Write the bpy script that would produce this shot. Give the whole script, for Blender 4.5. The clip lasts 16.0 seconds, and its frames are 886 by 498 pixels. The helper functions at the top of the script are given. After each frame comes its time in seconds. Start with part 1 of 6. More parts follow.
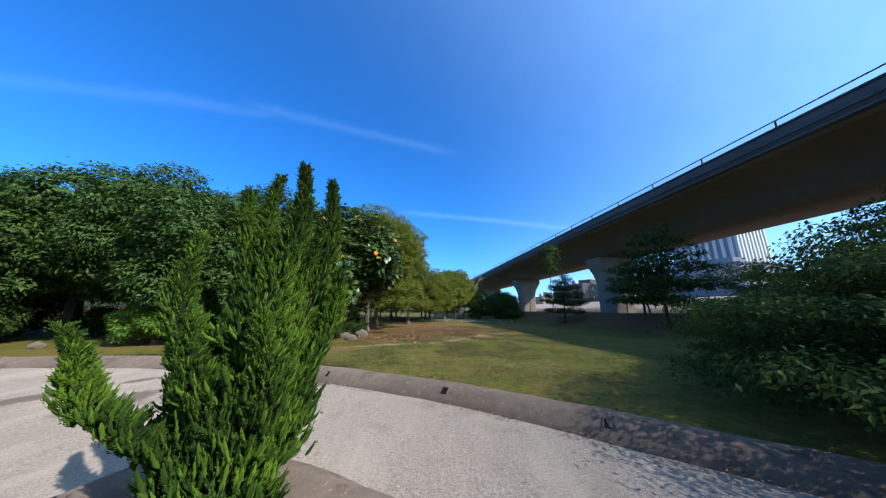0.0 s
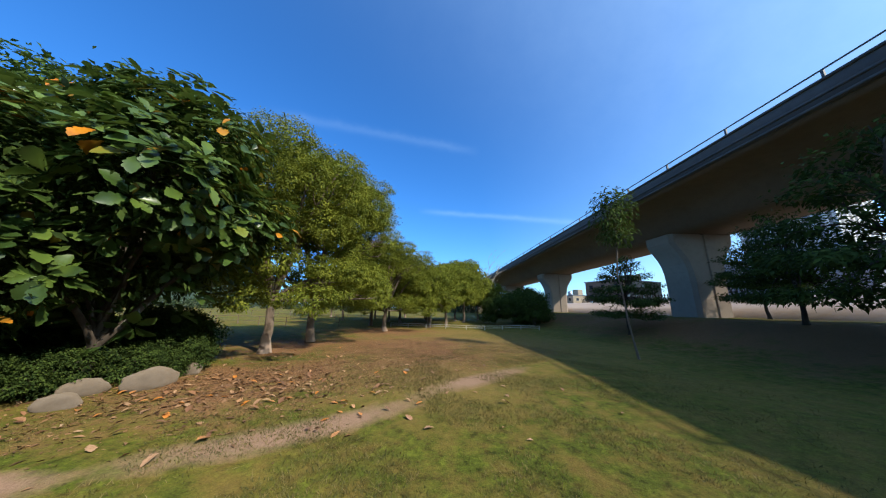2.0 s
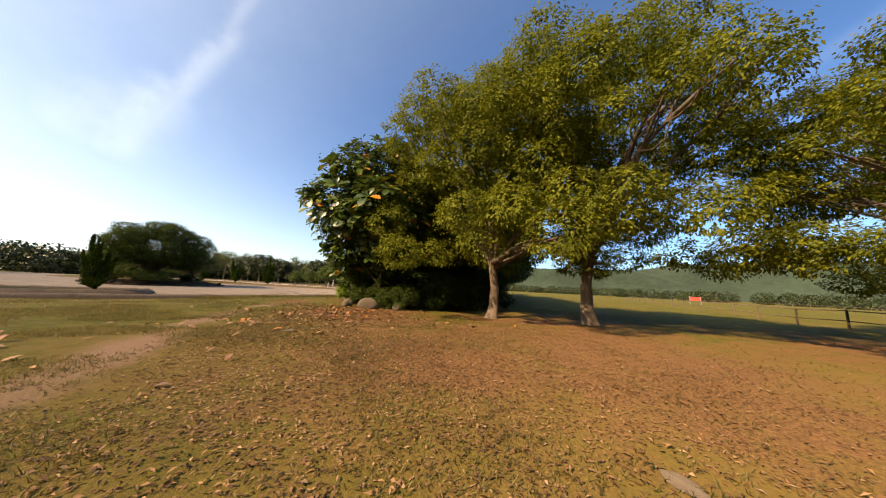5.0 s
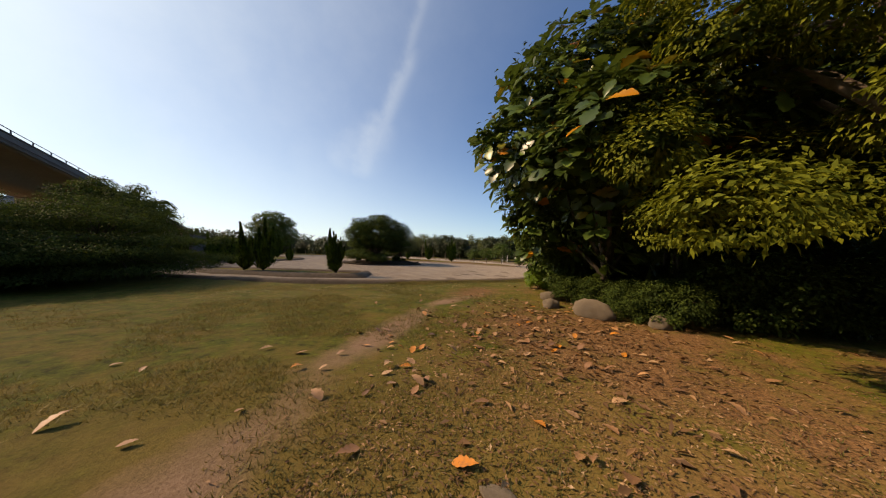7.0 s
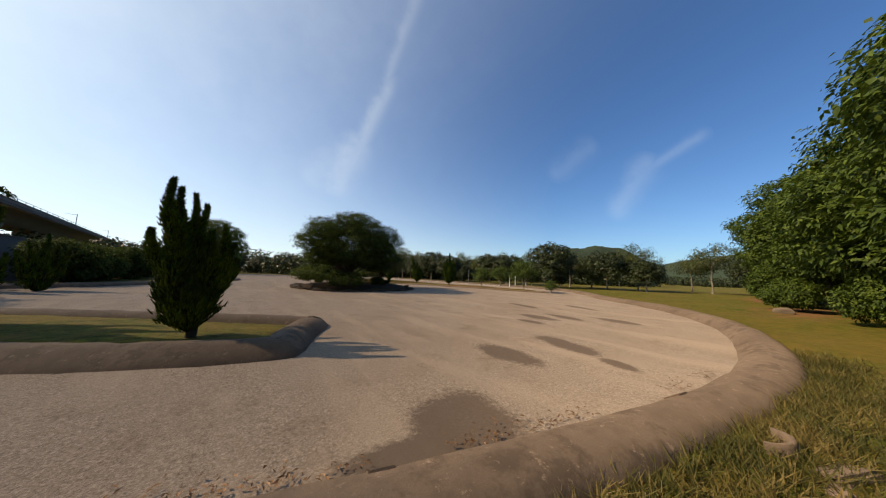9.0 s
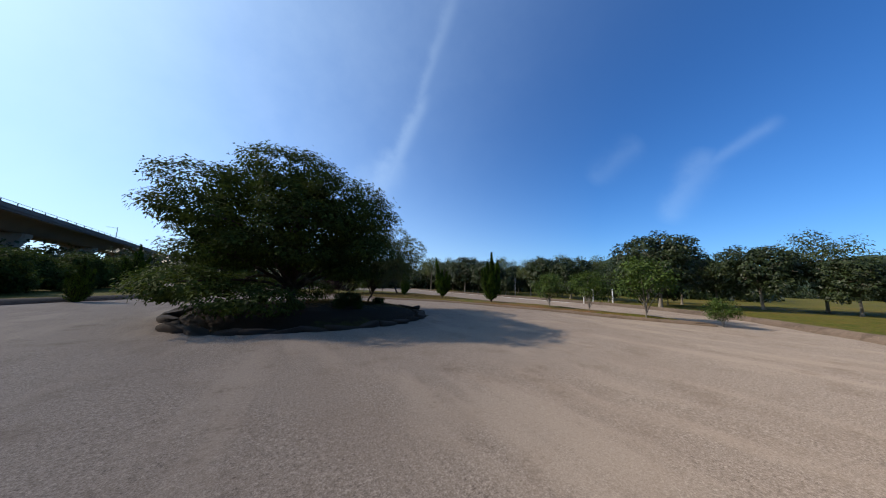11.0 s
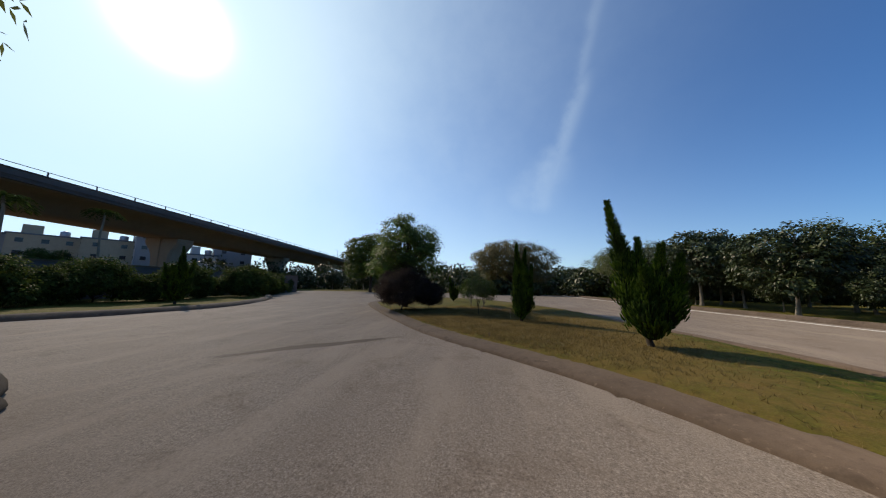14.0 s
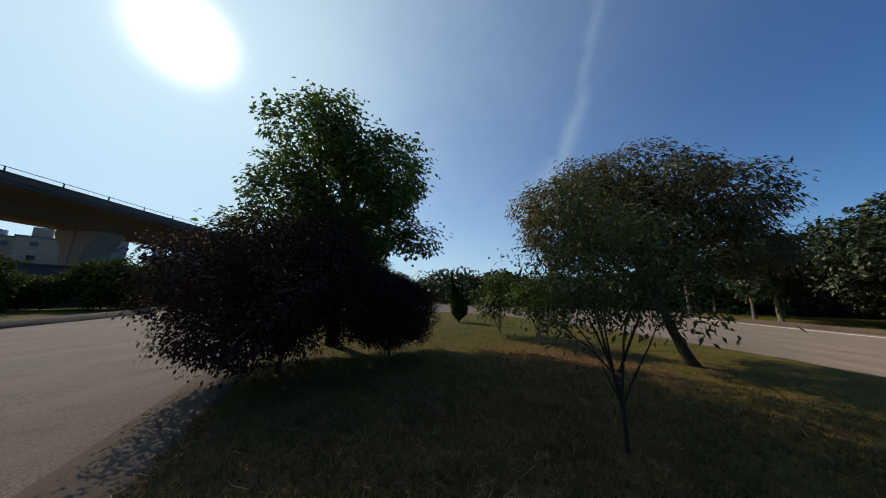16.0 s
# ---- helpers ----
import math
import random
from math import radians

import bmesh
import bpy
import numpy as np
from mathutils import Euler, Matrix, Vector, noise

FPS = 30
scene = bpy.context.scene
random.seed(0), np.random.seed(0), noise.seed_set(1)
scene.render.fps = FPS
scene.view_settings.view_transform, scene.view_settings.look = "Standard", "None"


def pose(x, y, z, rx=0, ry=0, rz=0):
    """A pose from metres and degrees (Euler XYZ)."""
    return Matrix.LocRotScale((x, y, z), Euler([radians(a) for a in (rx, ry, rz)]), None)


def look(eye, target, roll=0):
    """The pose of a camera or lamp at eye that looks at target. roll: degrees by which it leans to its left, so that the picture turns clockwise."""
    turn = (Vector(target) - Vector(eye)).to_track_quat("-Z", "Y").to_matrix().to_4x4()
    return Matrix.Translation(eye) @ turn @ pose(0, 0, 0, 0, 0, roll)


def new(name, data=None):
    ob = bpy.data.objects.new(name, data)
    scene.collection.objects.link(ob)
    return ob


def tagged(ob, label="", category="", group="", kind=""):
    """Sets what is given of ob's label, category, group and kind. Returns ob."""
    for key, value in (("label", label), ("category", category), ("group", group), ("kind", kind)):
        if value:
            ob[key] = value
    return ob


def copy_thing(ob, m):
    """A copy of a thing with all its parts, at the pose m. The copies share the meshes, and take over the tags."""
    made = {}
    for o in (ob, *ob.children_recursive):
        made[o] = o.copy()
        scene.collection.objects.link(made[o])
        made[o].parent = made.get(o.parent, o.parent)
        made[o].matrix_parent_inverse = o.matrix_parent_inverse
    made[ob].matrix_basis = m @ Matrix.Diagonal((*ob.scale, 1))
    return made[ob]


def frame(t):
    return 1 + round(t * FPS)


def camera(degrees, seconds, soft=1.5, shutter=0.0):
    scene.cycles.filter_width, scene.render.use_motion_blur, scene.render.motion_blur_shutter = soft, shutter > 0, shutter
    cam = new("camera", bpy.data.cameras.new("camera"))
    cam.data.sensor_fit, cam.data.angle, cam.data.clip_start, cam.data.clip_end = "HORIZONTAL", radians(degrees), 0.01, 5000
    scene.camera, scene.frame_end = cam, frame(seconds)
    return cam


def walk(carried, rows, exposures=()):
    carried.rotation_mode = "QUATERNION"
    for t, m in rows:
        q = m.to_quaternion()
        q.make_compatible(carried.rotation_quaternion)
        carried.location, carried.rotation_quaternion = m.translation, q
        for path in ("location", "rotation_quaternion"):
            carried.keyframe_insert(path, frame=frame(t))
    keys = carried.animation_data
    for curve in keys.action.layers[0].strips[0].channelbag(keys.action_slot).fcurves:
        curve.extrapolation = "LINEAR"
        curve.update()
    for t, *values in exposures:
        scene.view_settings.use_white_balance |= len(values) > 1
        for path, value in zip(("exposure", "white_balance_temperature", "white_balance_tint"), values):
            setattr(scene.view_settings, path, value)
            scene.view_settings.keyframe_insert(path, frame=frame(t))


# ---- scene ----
cam = camera(119.2, 16.0, soft=1.15)

PATH = [
    (0, (-0.15, 0.5, 1.81), (-0.151, 2.447, 2.267), 0.6),
    (0.5, (0.368, 3.198, 1.952), (0.411, 5.147, 2.398), 0.6),
    (1, (0.966, 5.95, 1.982), (1.013, 7.902, 2.415), 0.6),
    (1.5, (1.702, 8.61, 2.058), (1.683, 10.562, 2.491), 0.7),
    (2, (2.392, 11.086, 2.088), (2.225, 13.028, 2.534), 0.9),
    (2.5, (3.128, 13.754, 2.088), (2.677, 15.647, 2.551), 1.3),
    (3, (3.772, 16.284, 2.134), (2.908, 18.026, 2.604), 2.1),
    (3.5, (4.324, 18.768, 2.042), (2.963, 20.155, 2.515), 2.8),
    (4, (4.784, 21.022, 1.766), (2.997, 21.793, 2.229), 3.3),
    (4.5, (4.876, 22.908, 1.398), (2.917, 22.903, 1.8), 3.2),
    (5, (4.6, 24.38, 1.26), (2.754, 23.664, 1.545), 2.8),
    (7.5, (0.946, 18.398, 1.72), (-0.119, 16.705, 1.762), 1.5),
    (8, (0.118, 15.638, 1.536), (-1.0, 13.983, 1.637), 1.6),
    (8.5, (-0.894, 12.74, 1.582), (-2.077, 11.134, 1.732), 1.8),
    (9, (-2.228, 9.474, 1.49), (-3.472, 7.921, 1.689), 2.0),
    (9.5, (-3.884, 6.806, 1.49), (-5.147, 5.273, 1.723), 2.0),
    (12, (-14.63, -5.799, 1.695), (-15.255, -7.679, 1.966), 1.7),
    (12.5, (-16.732, -8.418, 1.72), (-17.111, -10.363, 1.99), 1.5),
    (13, (-18.252, -11.161, 1.688), (-18.399, -13.135, 1.971), 1.1),
    (13.5, (-19.327, -14.04, 1.713), (-19.27, -16.02, 1.992), 1.0),
    (14, (-19.67, -16.876, 1.703), (-19.475, -18.847, 1.98), 0.9),
    (14.5, (-19.759, -19.695, 1.722), (-19.467, -21.653, 2.004), 0.8),
    (15, (-19.625, -22.653, 1.765), (-19.296, -24.602, 2.068), 0.8),
    (15.5, (-19.315, -25.577, 1.74), (-19.017, -27.528, 2.066), 1.0),
    (16, (-18.822, -28.577, 1.501), (-18.615, -30.535, 1.853), 1.2),
]
EXPOSURES = [(0, 0.45, 5750, 10), (2, 0.55, 6650, 10), (2.6, 0.60, 7600, 12), (3.1, 0.90, 8300, 13), (3.5, 1.10, 8700, 15), (4, 1.22, 9700, 18), (4.5, 1.28, 10100, 20), (5, 0.74, 11800, 25), (7.5, 0.07, 10800, 23), (8.5, 0.04, 10600, 21), (9, 0.03, 10000, 21), (9.5, -0.03, 8000, 20), (12, -0.15, 6800, 16), (12.9, -0.10, 7300, 18), (13.5, 0.10, 8100, 20), (14.2, -0.46, 7800, 15), (15, -0.63, 7700, 14), (16, -0.58, 7800, 14)]
walk(cam, [(t, look(eye, target, roll)) for t, eye, target, roll in PATH], EXPOSURES)

# ---- plan ----
SKY = 0.07
STREAKS = [
    ((158, 31), (147, 54), 0.016, 0.075),
    ((163, 19), (154, 39), 0.022, 0.13),
    ((166, 15), (160, 28), 0.048, 0.13),
    ((171, 17), (162, 23), 0.06, 0.06),
    ((108, 11), (101.5, 22), 0.03, 0.075),
    ((106, 17.5), (94, 23), 0.014, 0.06),
    ((119, 20), (110, 26), 0.034, 0.04),
    ((70, 21), (33, 35), 0.014, 0.027),
    ((44, 33.5), (-4, 33), 0.014, 0.032),
    ((11, 21), (-32, 15), 0.009, 0.06),
]
# patches of fallen leaves, of dry grass, and the trodden path: x, y, half length, half width, turn
LITTER = [(0.6, 23.0, 3.8, 4.6, 10), (-3.5, 18.5, 6.0, 4.6, 60), (-6, 24.5, 5.0, 6.0, 0), (-1.5, 25.5, 7.5, 6.5, 20), (-12, 13.4, 8, 2.4, -8), (-5.2, 12.6, 3.0, 1.5, 20), (-27, 10.6, 10, 2.6, -12), (-42, 9.3, 12, 2.2, 0), (-4, 33, 7, 7, 0), (-11.5, -15, 4, 4.5, 0), (-25.4, -13.5, 2.8, 9, 12), (-18.8, -31.5, 5.5, 3.4, 20), (-21, -34.5, 3, 3, 0), (17.6, 22, 70, 6.0, 96.8)]
DRY = [(-19.5, -31, 4, 5, 0), (2.5, 27, 12, 9, 0), (1.0, 20, 6, 5, 0), (-24, -27, 4, 14, -10), (-18.6, -25, 2.5, 7, 30), (0, 34, 9, 5, 0)]
TROD = [(-0.3, 15.7, 3.2, 0.62, 40), (2.8, 19.1, 3.2, 0.65, 48), (-3.2, 13.7, 1.8, 0.55, 22)]
# near-black spots under the island tree: its shade put into the ground colour
ISLE_SHADE = [(-10.3, -14.6, 7.4, 6.6, 30), (-14.0, -13.0, 3.6, 3.0, 40)]
PATCHES = [(-4.25, 7.45, 1.0, 0.8, 60), (-7.8, 7.7, 0.5, 0.25, 70), (-6.6, 6.15, 1.0, 0.5, 85), (-8.3, 6.5, 1.2, 0.42, 70), (-11.6, 3.9, 1.1, 0.5, 82), (-13.6, 5.8, 1.2, 0.45, 85), (-10.3, 4.3, 0.8, 0.32, 85), (-12.6, 4.4, 1.2, 0.4, 80), (-3.6, 7.6, 0.9, 0.35, -15), (-15.5, -24, 3, 0.3, 40), (-14.5, 1.2, 1.6, 0.4, 70), (-17, 3.0, 1.6, 0.4, 60)]

OUTER = [(9.9, -12), (9.6, -8), (8.9, -4), (7.2, -0.2), (4.9, 2.7), (2.6, 4.5), (0.2, 6.1), (-2.4, 7.35), (-4.7, 8.1), (-7.8, 8.85), (-11.1, 9.0), (-16.0, 8.0), (-21.0, 5.2), (-25.0, 1.2), (-29.5, -2.0), (-34, -6), (-37, -12), (-38.3, -20), (-38.6, -30), (-38.8, -42), (-39, -58), (-40, -76)]
EAST = [(9.9, -12), (7.6, -14.6), (4.2, -17.4), (1.2, -21.8), (-1.6, -26.4), (-3.0, -30.2), (-2.9, -34), (-0.9, -39.5), (3.0, -45.5), (9.0, -52), (16, -58)]
TRIANGLE = [(-2.9, 4.3), (-3.3, 4.1), (-3.8, 3.0), (-4.4, 1.75), (-4.1, 1.35), (-2.4, 0.0), (1.2, -2.6), (4.6, -4.6), (6.2, -4.4), (6.1, -2.9), (4.8, -1.0), (2.9, 0.6), (0.9, 2.5), (-1.2, 3.75)]
ISLE = [(-6.3, -14.2), (-7.6, -10.9), (-9.4, -10.0), (-11.5, -9.8), (-13.4, -10.1), (-15.2, -11.1), (-16.4, -12.5), (-17.0, -14.3), (-17.0, -16.1), (-15.9, -17.9), (-14.0, -19.7), (-11.2, -20.8), (-8.0, -19.7), (-6.4, -17.6)]
MEDIAN = [(-27.9, -4.8), (-26.5, -7.6), (-25.7, -11.4), (-24.7, -14.6), (-23.9, -17.4), (-23.1, -19.7), (-21.9, -21.9), (-20.5, -23.6), (-18.9, -25.4), (-17.3, -27.6), (-15.8, -30.1), (-14.2, -32.9), (-12.2, -36.6), (-10.6, -41), (-11.4, -46.5), (-15.5, -50.5), (-20.5, -50), (-25, -44), (-27, -36), (-28, -27), (-28.8, -18), (-29.2, -10)]

# ---- world, sun ----
SUN_YAW, SUN_UP = 236.0, 36.0
to_sun = Vector((-math.sin(radians(SUN_YAW)) * math.cos(radians(SUN_UP)), math.cos(radians(SUN_YAW)) * math.cos(radians(SUN_UP)), math.sin(radians(SUN_UP))))
sun = new("sun", bpy.data.lights.new("sun", "SUN"))
sun.data.energy, sun.data.angle, sun.data.color = 5.0, radians(0.55), (1.0, 0.93, 0.82)
sun.matrix_world = Matrix.Translation((0, 0, 60)) @ to_sun.to_track_quat("Z", "Y").to_matrix().to_4x4()

world = bpy.data.worlds.new("world")
scene.world = world
world.use_nodes = True
wt = world.node_tree
for n in list(wt.nodes):
    wt.nodes.remove(n)


def wnode(kind, **values):
    n = wt.nodes.new(kind)
    for k, v in values.items():
        n.inputs[k].default_value = v
    return n


def wmath(op, a, b=None):
    n = wt.nodes.new("ShaderNodeMath")
    n.operation = op
    for i, v in enumerate((a, b)):
        if v is None:
            continue
        if isinstance(v, (int, float)):
            n.inputs[i].default_value = v
        else:
            wt.links.new(v, n.inputs[i])
    return n.outputs[0]


def wdot(vec, v):
    n = wt.nodes.new("ShaderNodeVectorMath")
    n.operation = "DOT_PRODUCT"
    wt.links.new(vec, n.inputs[0])
    n.inputs[1].default_value = v
    return n.outputs["Value"]


sky = wt.nodes.new("ShaderNodeTexSky")
sky.sky_type, sky.sun_disc = "NISHITA", False
sky.sun_elevation, sky.sun_rotation = radians(SUN_UP), math.atan2(to_sun.x, to_sun.y)
sky.air_density, sky.dust_density, sky.ozone_density, sky.altitude = 1.0, 0.9, 3.0, 0
tex = wt.nodes.new("ShaderNodeTexCoord")
ray = tex.outputs["Generated"]


def on_sky(yaw, up):
    return Vector((-math.sin(radians(yaw)) * math.cos(radians(up)), math.cos(radians(yaw)) * math.cos(radians(up)), math.sin(radians(up))))


def streak(a, b, wide, strength):
    """A thin band of cirrus along the great circle between two directions."""
    a, b = on_sky(*a), on_sky(*b)
    across, mid = a.cross(b).normalized(), (a + b).normalized()
    half = math.acos(max(-1, min(1, a.dot(mid))))
    off = wmath("DIVIDE", wmath("ADD", wdot(ray, across), wmath("MULTIPLY", wmath("SUBTRACT", cirrus.outputs["Fac"], 0.5), wide * 2.2)), wide)
    band = wmath("POWER", 2.718, wmath("MULTIPLY", wmath("MULTIPLY", off, off), -1.0))
    along = wmath("DIVIDE", wmath("SUBTRACT", wdot(ray, mid), math.cos(half)), 1 - math.cos(half))
    fade = wmath("MINIMUM", wmath("MAXIMUM", wmath("MULTIPLY", along, 2.0), 0.0), 1.0)
    return wmath("MULTIPLY", wmath("MULTIPLY", band, fade), strength)


cirrus = wnode("ShaderNodeTexNoise", Scale=9.0, Detail=6.0, Roughness=0.62)
wt.links.new(ray, cirrus.inputs["Vector"])
cloud = None
for s in STREAKS:
    m_ = streak(*s)
    cloud = m_ if cloud is None else wmath("MAXIMUM", cloud, m_)
cloud = wmath("MULTIPLY", cloud, wmath("ADD", cirrus.outputs["Fac"], 0.35))
to_light = wdot(ray, to_sun)
broad = wmath("POWER", wmath("MAXIMUM", wmath("DIVIDE", wmath("ADD", to_light, 0.35), 1.35), 0.0), 3.0)
glow = wmath("MULTIPLY", wmath("POWER", wmath("MAXIMUM", to_light, 0.0), 14.0), 1.1)
low = wmath("POWER", wmath("SUBTRACT", 1.0, wmath("ABSOLUTE", wdot(ray, (0, 0, 1)))), 4.0)
sunward = wmath("MAXIMUM", wmath("ADD", wmath("MULTIPLY", wdot(ray, (to_sun.x, to_sun.y, 0)), 0.62), 0.3), 0.07)
veins = wmath("MULTIPLY", wmath("SUBTRACT", cirrus.outputs["Fac"], 0.5), 0.25)
ground_haze = wmath("MULTIPLY", wmath("POWER", low, 3.0), 0.36)
haze_sun = wmath("ADD", wmath("ADD", wmath("MULTIPLY", broad, wmath("ADD", 0.46, veins)), glow), wmath("MULTIPLY", wmath("MULTIPLY", low, sunward), 1.05))
veil = wmath("SUBTRACT", 1.0, wmath("POWER", 2.718, wmath("MULTIPLY", wmath("ADD", wmath("ADD", wmath("ADD", cloud, 0.01), ground_haze), haze_sun), -1.35)))
mix = wt.nodes.new("ShaderNodeMixRGB")
mix.inputs["Color2"].default_value = (12.6, 17.8, 22.0, 1)
wt.links.new(veil, mix.inputs["Fac"])
tint = wt.nodes.new("ShaderNodeMixRGB")
tint.blend_type = "MULTIPLY"
tint.inputs["Fac"].default_value, tint.inputs["Color2"].default_value = 1.0, (0.3, 1.42, 2.62, 1)
wt.links.new(sky.outputs["Color"], tint.inputs["Color1"])
wt.links.new(tint.outputs["Color"], mix.inputs["Color1"])
back = wnode("ShaderNodeBackground", Strength=SKY)
disc = wt.nodes.new("ShaderNodeMixRGB")
disc.blend_type = "ADD"
disc.inputs["Color2"].default_value = (75.0, 76.0, 76.0, 1)
wt.links.new(wmath("POWER", wmath("MAXIMUM", to_light, 0.0), 560.0), disc.inputs["Fac"])
wt.links.new(mix.outputs["Color"], disc.inputs["Color1"])
wt.links.new(disc.outputs["Color"], back.inputs["Color"])
wout = wt.nodes.new("ShaderNodeOutputWorld")
wt.links.new(back.outputs[0], wout.inputs[0])


# ---- materials ----
DEEP = 0.83  # every mixed base colour is scaled by this, so that shade renders deeper


class Nodes:
    """Short hand for building one node material."""

    def __init__(self, name, rough=0.8, metal=0.0):
        self.mat = bpy.data.materials.new(name)
        self.mat.use_nodes = True
        self.t = self.mat.node_tree
        self.bsdf = self.t.nodes["Principled BSDF"]
        self.bsdf.inputs["Roughness"].default_value = rough
        self.bsdf.inputs["Metallic"].default_value = metal
        if metal == 0 and rough > 0.84:
            self.bsdf.inputs["Diffuse Roughness"].default_value = 0.9
            self.bsdf.inputs["Specular IOR Level"].default_value = 0.12
        self.coord = self.t.nodes.new("ShaderNodeTexCoord").outputs["Object"]
        self.geo = self.t.nodes.new("ShaderNodeNewGeometry")

    def link(self, a, b):
        self.t.links.new(a, b)

    def noise(self, scale, detail=5.0, rough=0.6, vec=None, stretch=None):
        n = self.t.nodes.new("ShaderNodeTexNoise")
        n.inputs["Scale"].default_value, n.inputs["Detail"].default_value, n.inputs["Roughness"].default_value = scale, detail, rough
        vec = vec or self.coord
        if stretch:
            mp = self.t.nodes.new("ShaderNodeMapping")
            mp.inputs["Scale"].default_value = stretch
            self.link(vec, mp.inputs["Vector"])
            vec = mp.outputs[0]
        self.link(vec, n.inputs["Vector"])
        return n.outputs["Fac"]

    def ramp(self, fac, stops):
        n = self.t.nodes.new("ShaderNodeValToRGB")
        el = n.color_ramp.elements
        while len(el) < len(stops):
            el.new(0.5)
        for e, (p, c) in zip(el, stops):
            e.position = p
            e.color = (*c, 1) if len(c) == 3 else c
        self.link(fac, n.inputs["Fac"])
        return n.outputs["Color"]

    def grade(self, fac, lo, hi):
        n = self.t.nodes.new("ShaderNodeMapRange")
        n.inputs["From Min"].default_value, n.inputs["From Max"].default_value = lo, hi
        self.link(fac, n.inputs["Value"])
        return n.outputs[0]

    def mix(self, fac, a, b, how="MIX"):
        n = self.t.nodes.new("ShaderNodeMixRGB")
        n.blend_type = how
        for key, v in (("Fac", fac), ("Color1", a), ("Color2", b)):
            if isinstance(v, (int, float)):
                n.inputs[key].default_value = v
            elif isinstance(v, tuple):
                n.inputs[key].default_value = (*v, 1)
            else:
                self.link(v, n.inputs[key])
        return n.outputs[0]

    def calc(self, op, a, b):
        n = self.t.nodes.new("ShaderNodeMath")
        n.operation = op
        for i, v in enumerate((a, b)):
            if isinstance(v, (int, float)):
                n.inputs[i].default_value = v
            else:
                self.link(v, n.inputs[i])
        return n.outputs[0]

    def spot(self, x, y, rx, ry, rot=0.0):
        """1 in the middle of an oval on the ground, falling to 0 at its rim."""
        mp = self.t.nodes.new("ShaderNodeMapping")
        mp.vector_type = "TEXTURE"
        mp.inputs["Location"].default_value = (x, y, 0)
        mp.inputs["Rotation"].default_value = (0, 0, radians(rot))
        mp.inputs["Scale"].default_value = (rx, ry, 1000)
        self.link(self.coord, mp.inputs["Vector"])
        n = self.t.nodes.new("ShaderNodeVectorMath")
        n.operation = "LENGTH"
        self.link(mp.outputs[0], n.inputs[0])
        return self.grade(n.outputs["Value"], 1.0, 0.0)

    def bump(self, fac, dist, strength=0.6):
        n = self.t.nodes.new("ShaderNodeBump")
        n.inputs["Distance"].default_value, n.inputs["Strength"].default_value = dist, strength
        self.link(fac, n.inputs["Height"])
        self.link(n.outputs[0], self.bsdf.inputs["Normal"])

    def done(self, color):
        if isinstance(color, tuple):
            self.bsdf.inputs["Base Color"].default_value = (*color, 1)
        else:
            self.link(self.mix(1.0, color, (DEEP, DEEP, DEEP), "MULTIPLY"), self.bsdf.inputs["Base Color"])
        return self.mat


def leaf_material(name, dark, mid, light, through_it=0.35, rough=0.45, odd=None, sheen=0.3):
    m = Nodes(name, rough)
    m.bsdf.inputs["Specular IOR Level"].default_value = sheen
    rnd = m.geo.outputs["Random Per Island"]
    stops = [(0.0, dark), (0.55, mid), (0.93, light)]
    if odd:
        stops.append((0.985, odd))
    c = m.ramp(rnd, stops)
    clump = m.noise(1.5, 2.0)
    c = m.mix(m.calc("MULTIPLY", m.grade(clump, 0.52, 0.36), 0.6), c, dark)
    c = m.mix(m.calc("MULTIPLY", m.grade(clump, 0.5, 0.68), 0.55), c, light)
    m.done(c)
    tr = m.t.nodes.new("ShaderNodeBsdfTranslucent")
    m.link(m.mix(0.6, c, tuple(v * 1.05 for v in light)), tr.inputs["Color"])
    ms = m.t.nodes.new("ShaderNodeMixShader")
    ms.inputs[0].default_value = through_it
    m.link(m.bsdf.outputs[0], ms.inputs[1])
    m.link(tr.outputs[0], ms.inputs[2])
    m.link(ms.outputs[0], m.t.nodes["Material Output"].inputs[0])
    return m.mat


def object_leaf(name):
    m = Nodes(name, 0.6)
    rnd = m.t.nodes.new("ShaderNodeObjectInfo").outputs["Random"]
    c = m.ramp(rnd, [(0.0, (0.13, 0.06, 0.03)), (0.4, (0.30, 0.14, 0.06)), (0.75, (0.46, 0.27, 0.14)), (0.95, (0.60, 0.20, 0.02))])
    c = m.mix(m.calc("MULTIPLY", m.grade(m.noise(14, 4.0), 0.45, 0.7), 0.5), c, (0.16, 0.08, 0.04))
    return m.done(c)


def bark_material(name, a, b, scale=6.0, paint=None):
    m = Nodes(name, 0.9)
    n = m.noise(scale, 6.0, 0.65, stretch=(1, 1, 0.25))
    c = m.mix(m.grade(n, 0.3, 0.7), a, b)
    c = m.mix(m.grade(m.noise(1.3, 3.0), 0.55, 0.75), c, (0.30, 0.29, 0.25))
    if paint:
        xyz = m.t.nodes.new("ShaderNodeSeparateXYZ")
        m.link(m.coord, xyz.inputs[0])
        edge = m.calc("ADD", xyz.outputs["Z"], m.calc("MULTIPLY", n, 0.5))
        c = m.mix(m.calc("MULTIPLY", m.grade(edge, 1.05, 0.6), 0.6), c, paint)
    m.bump(n, 0.03, 0.8)
    return m.done(c)


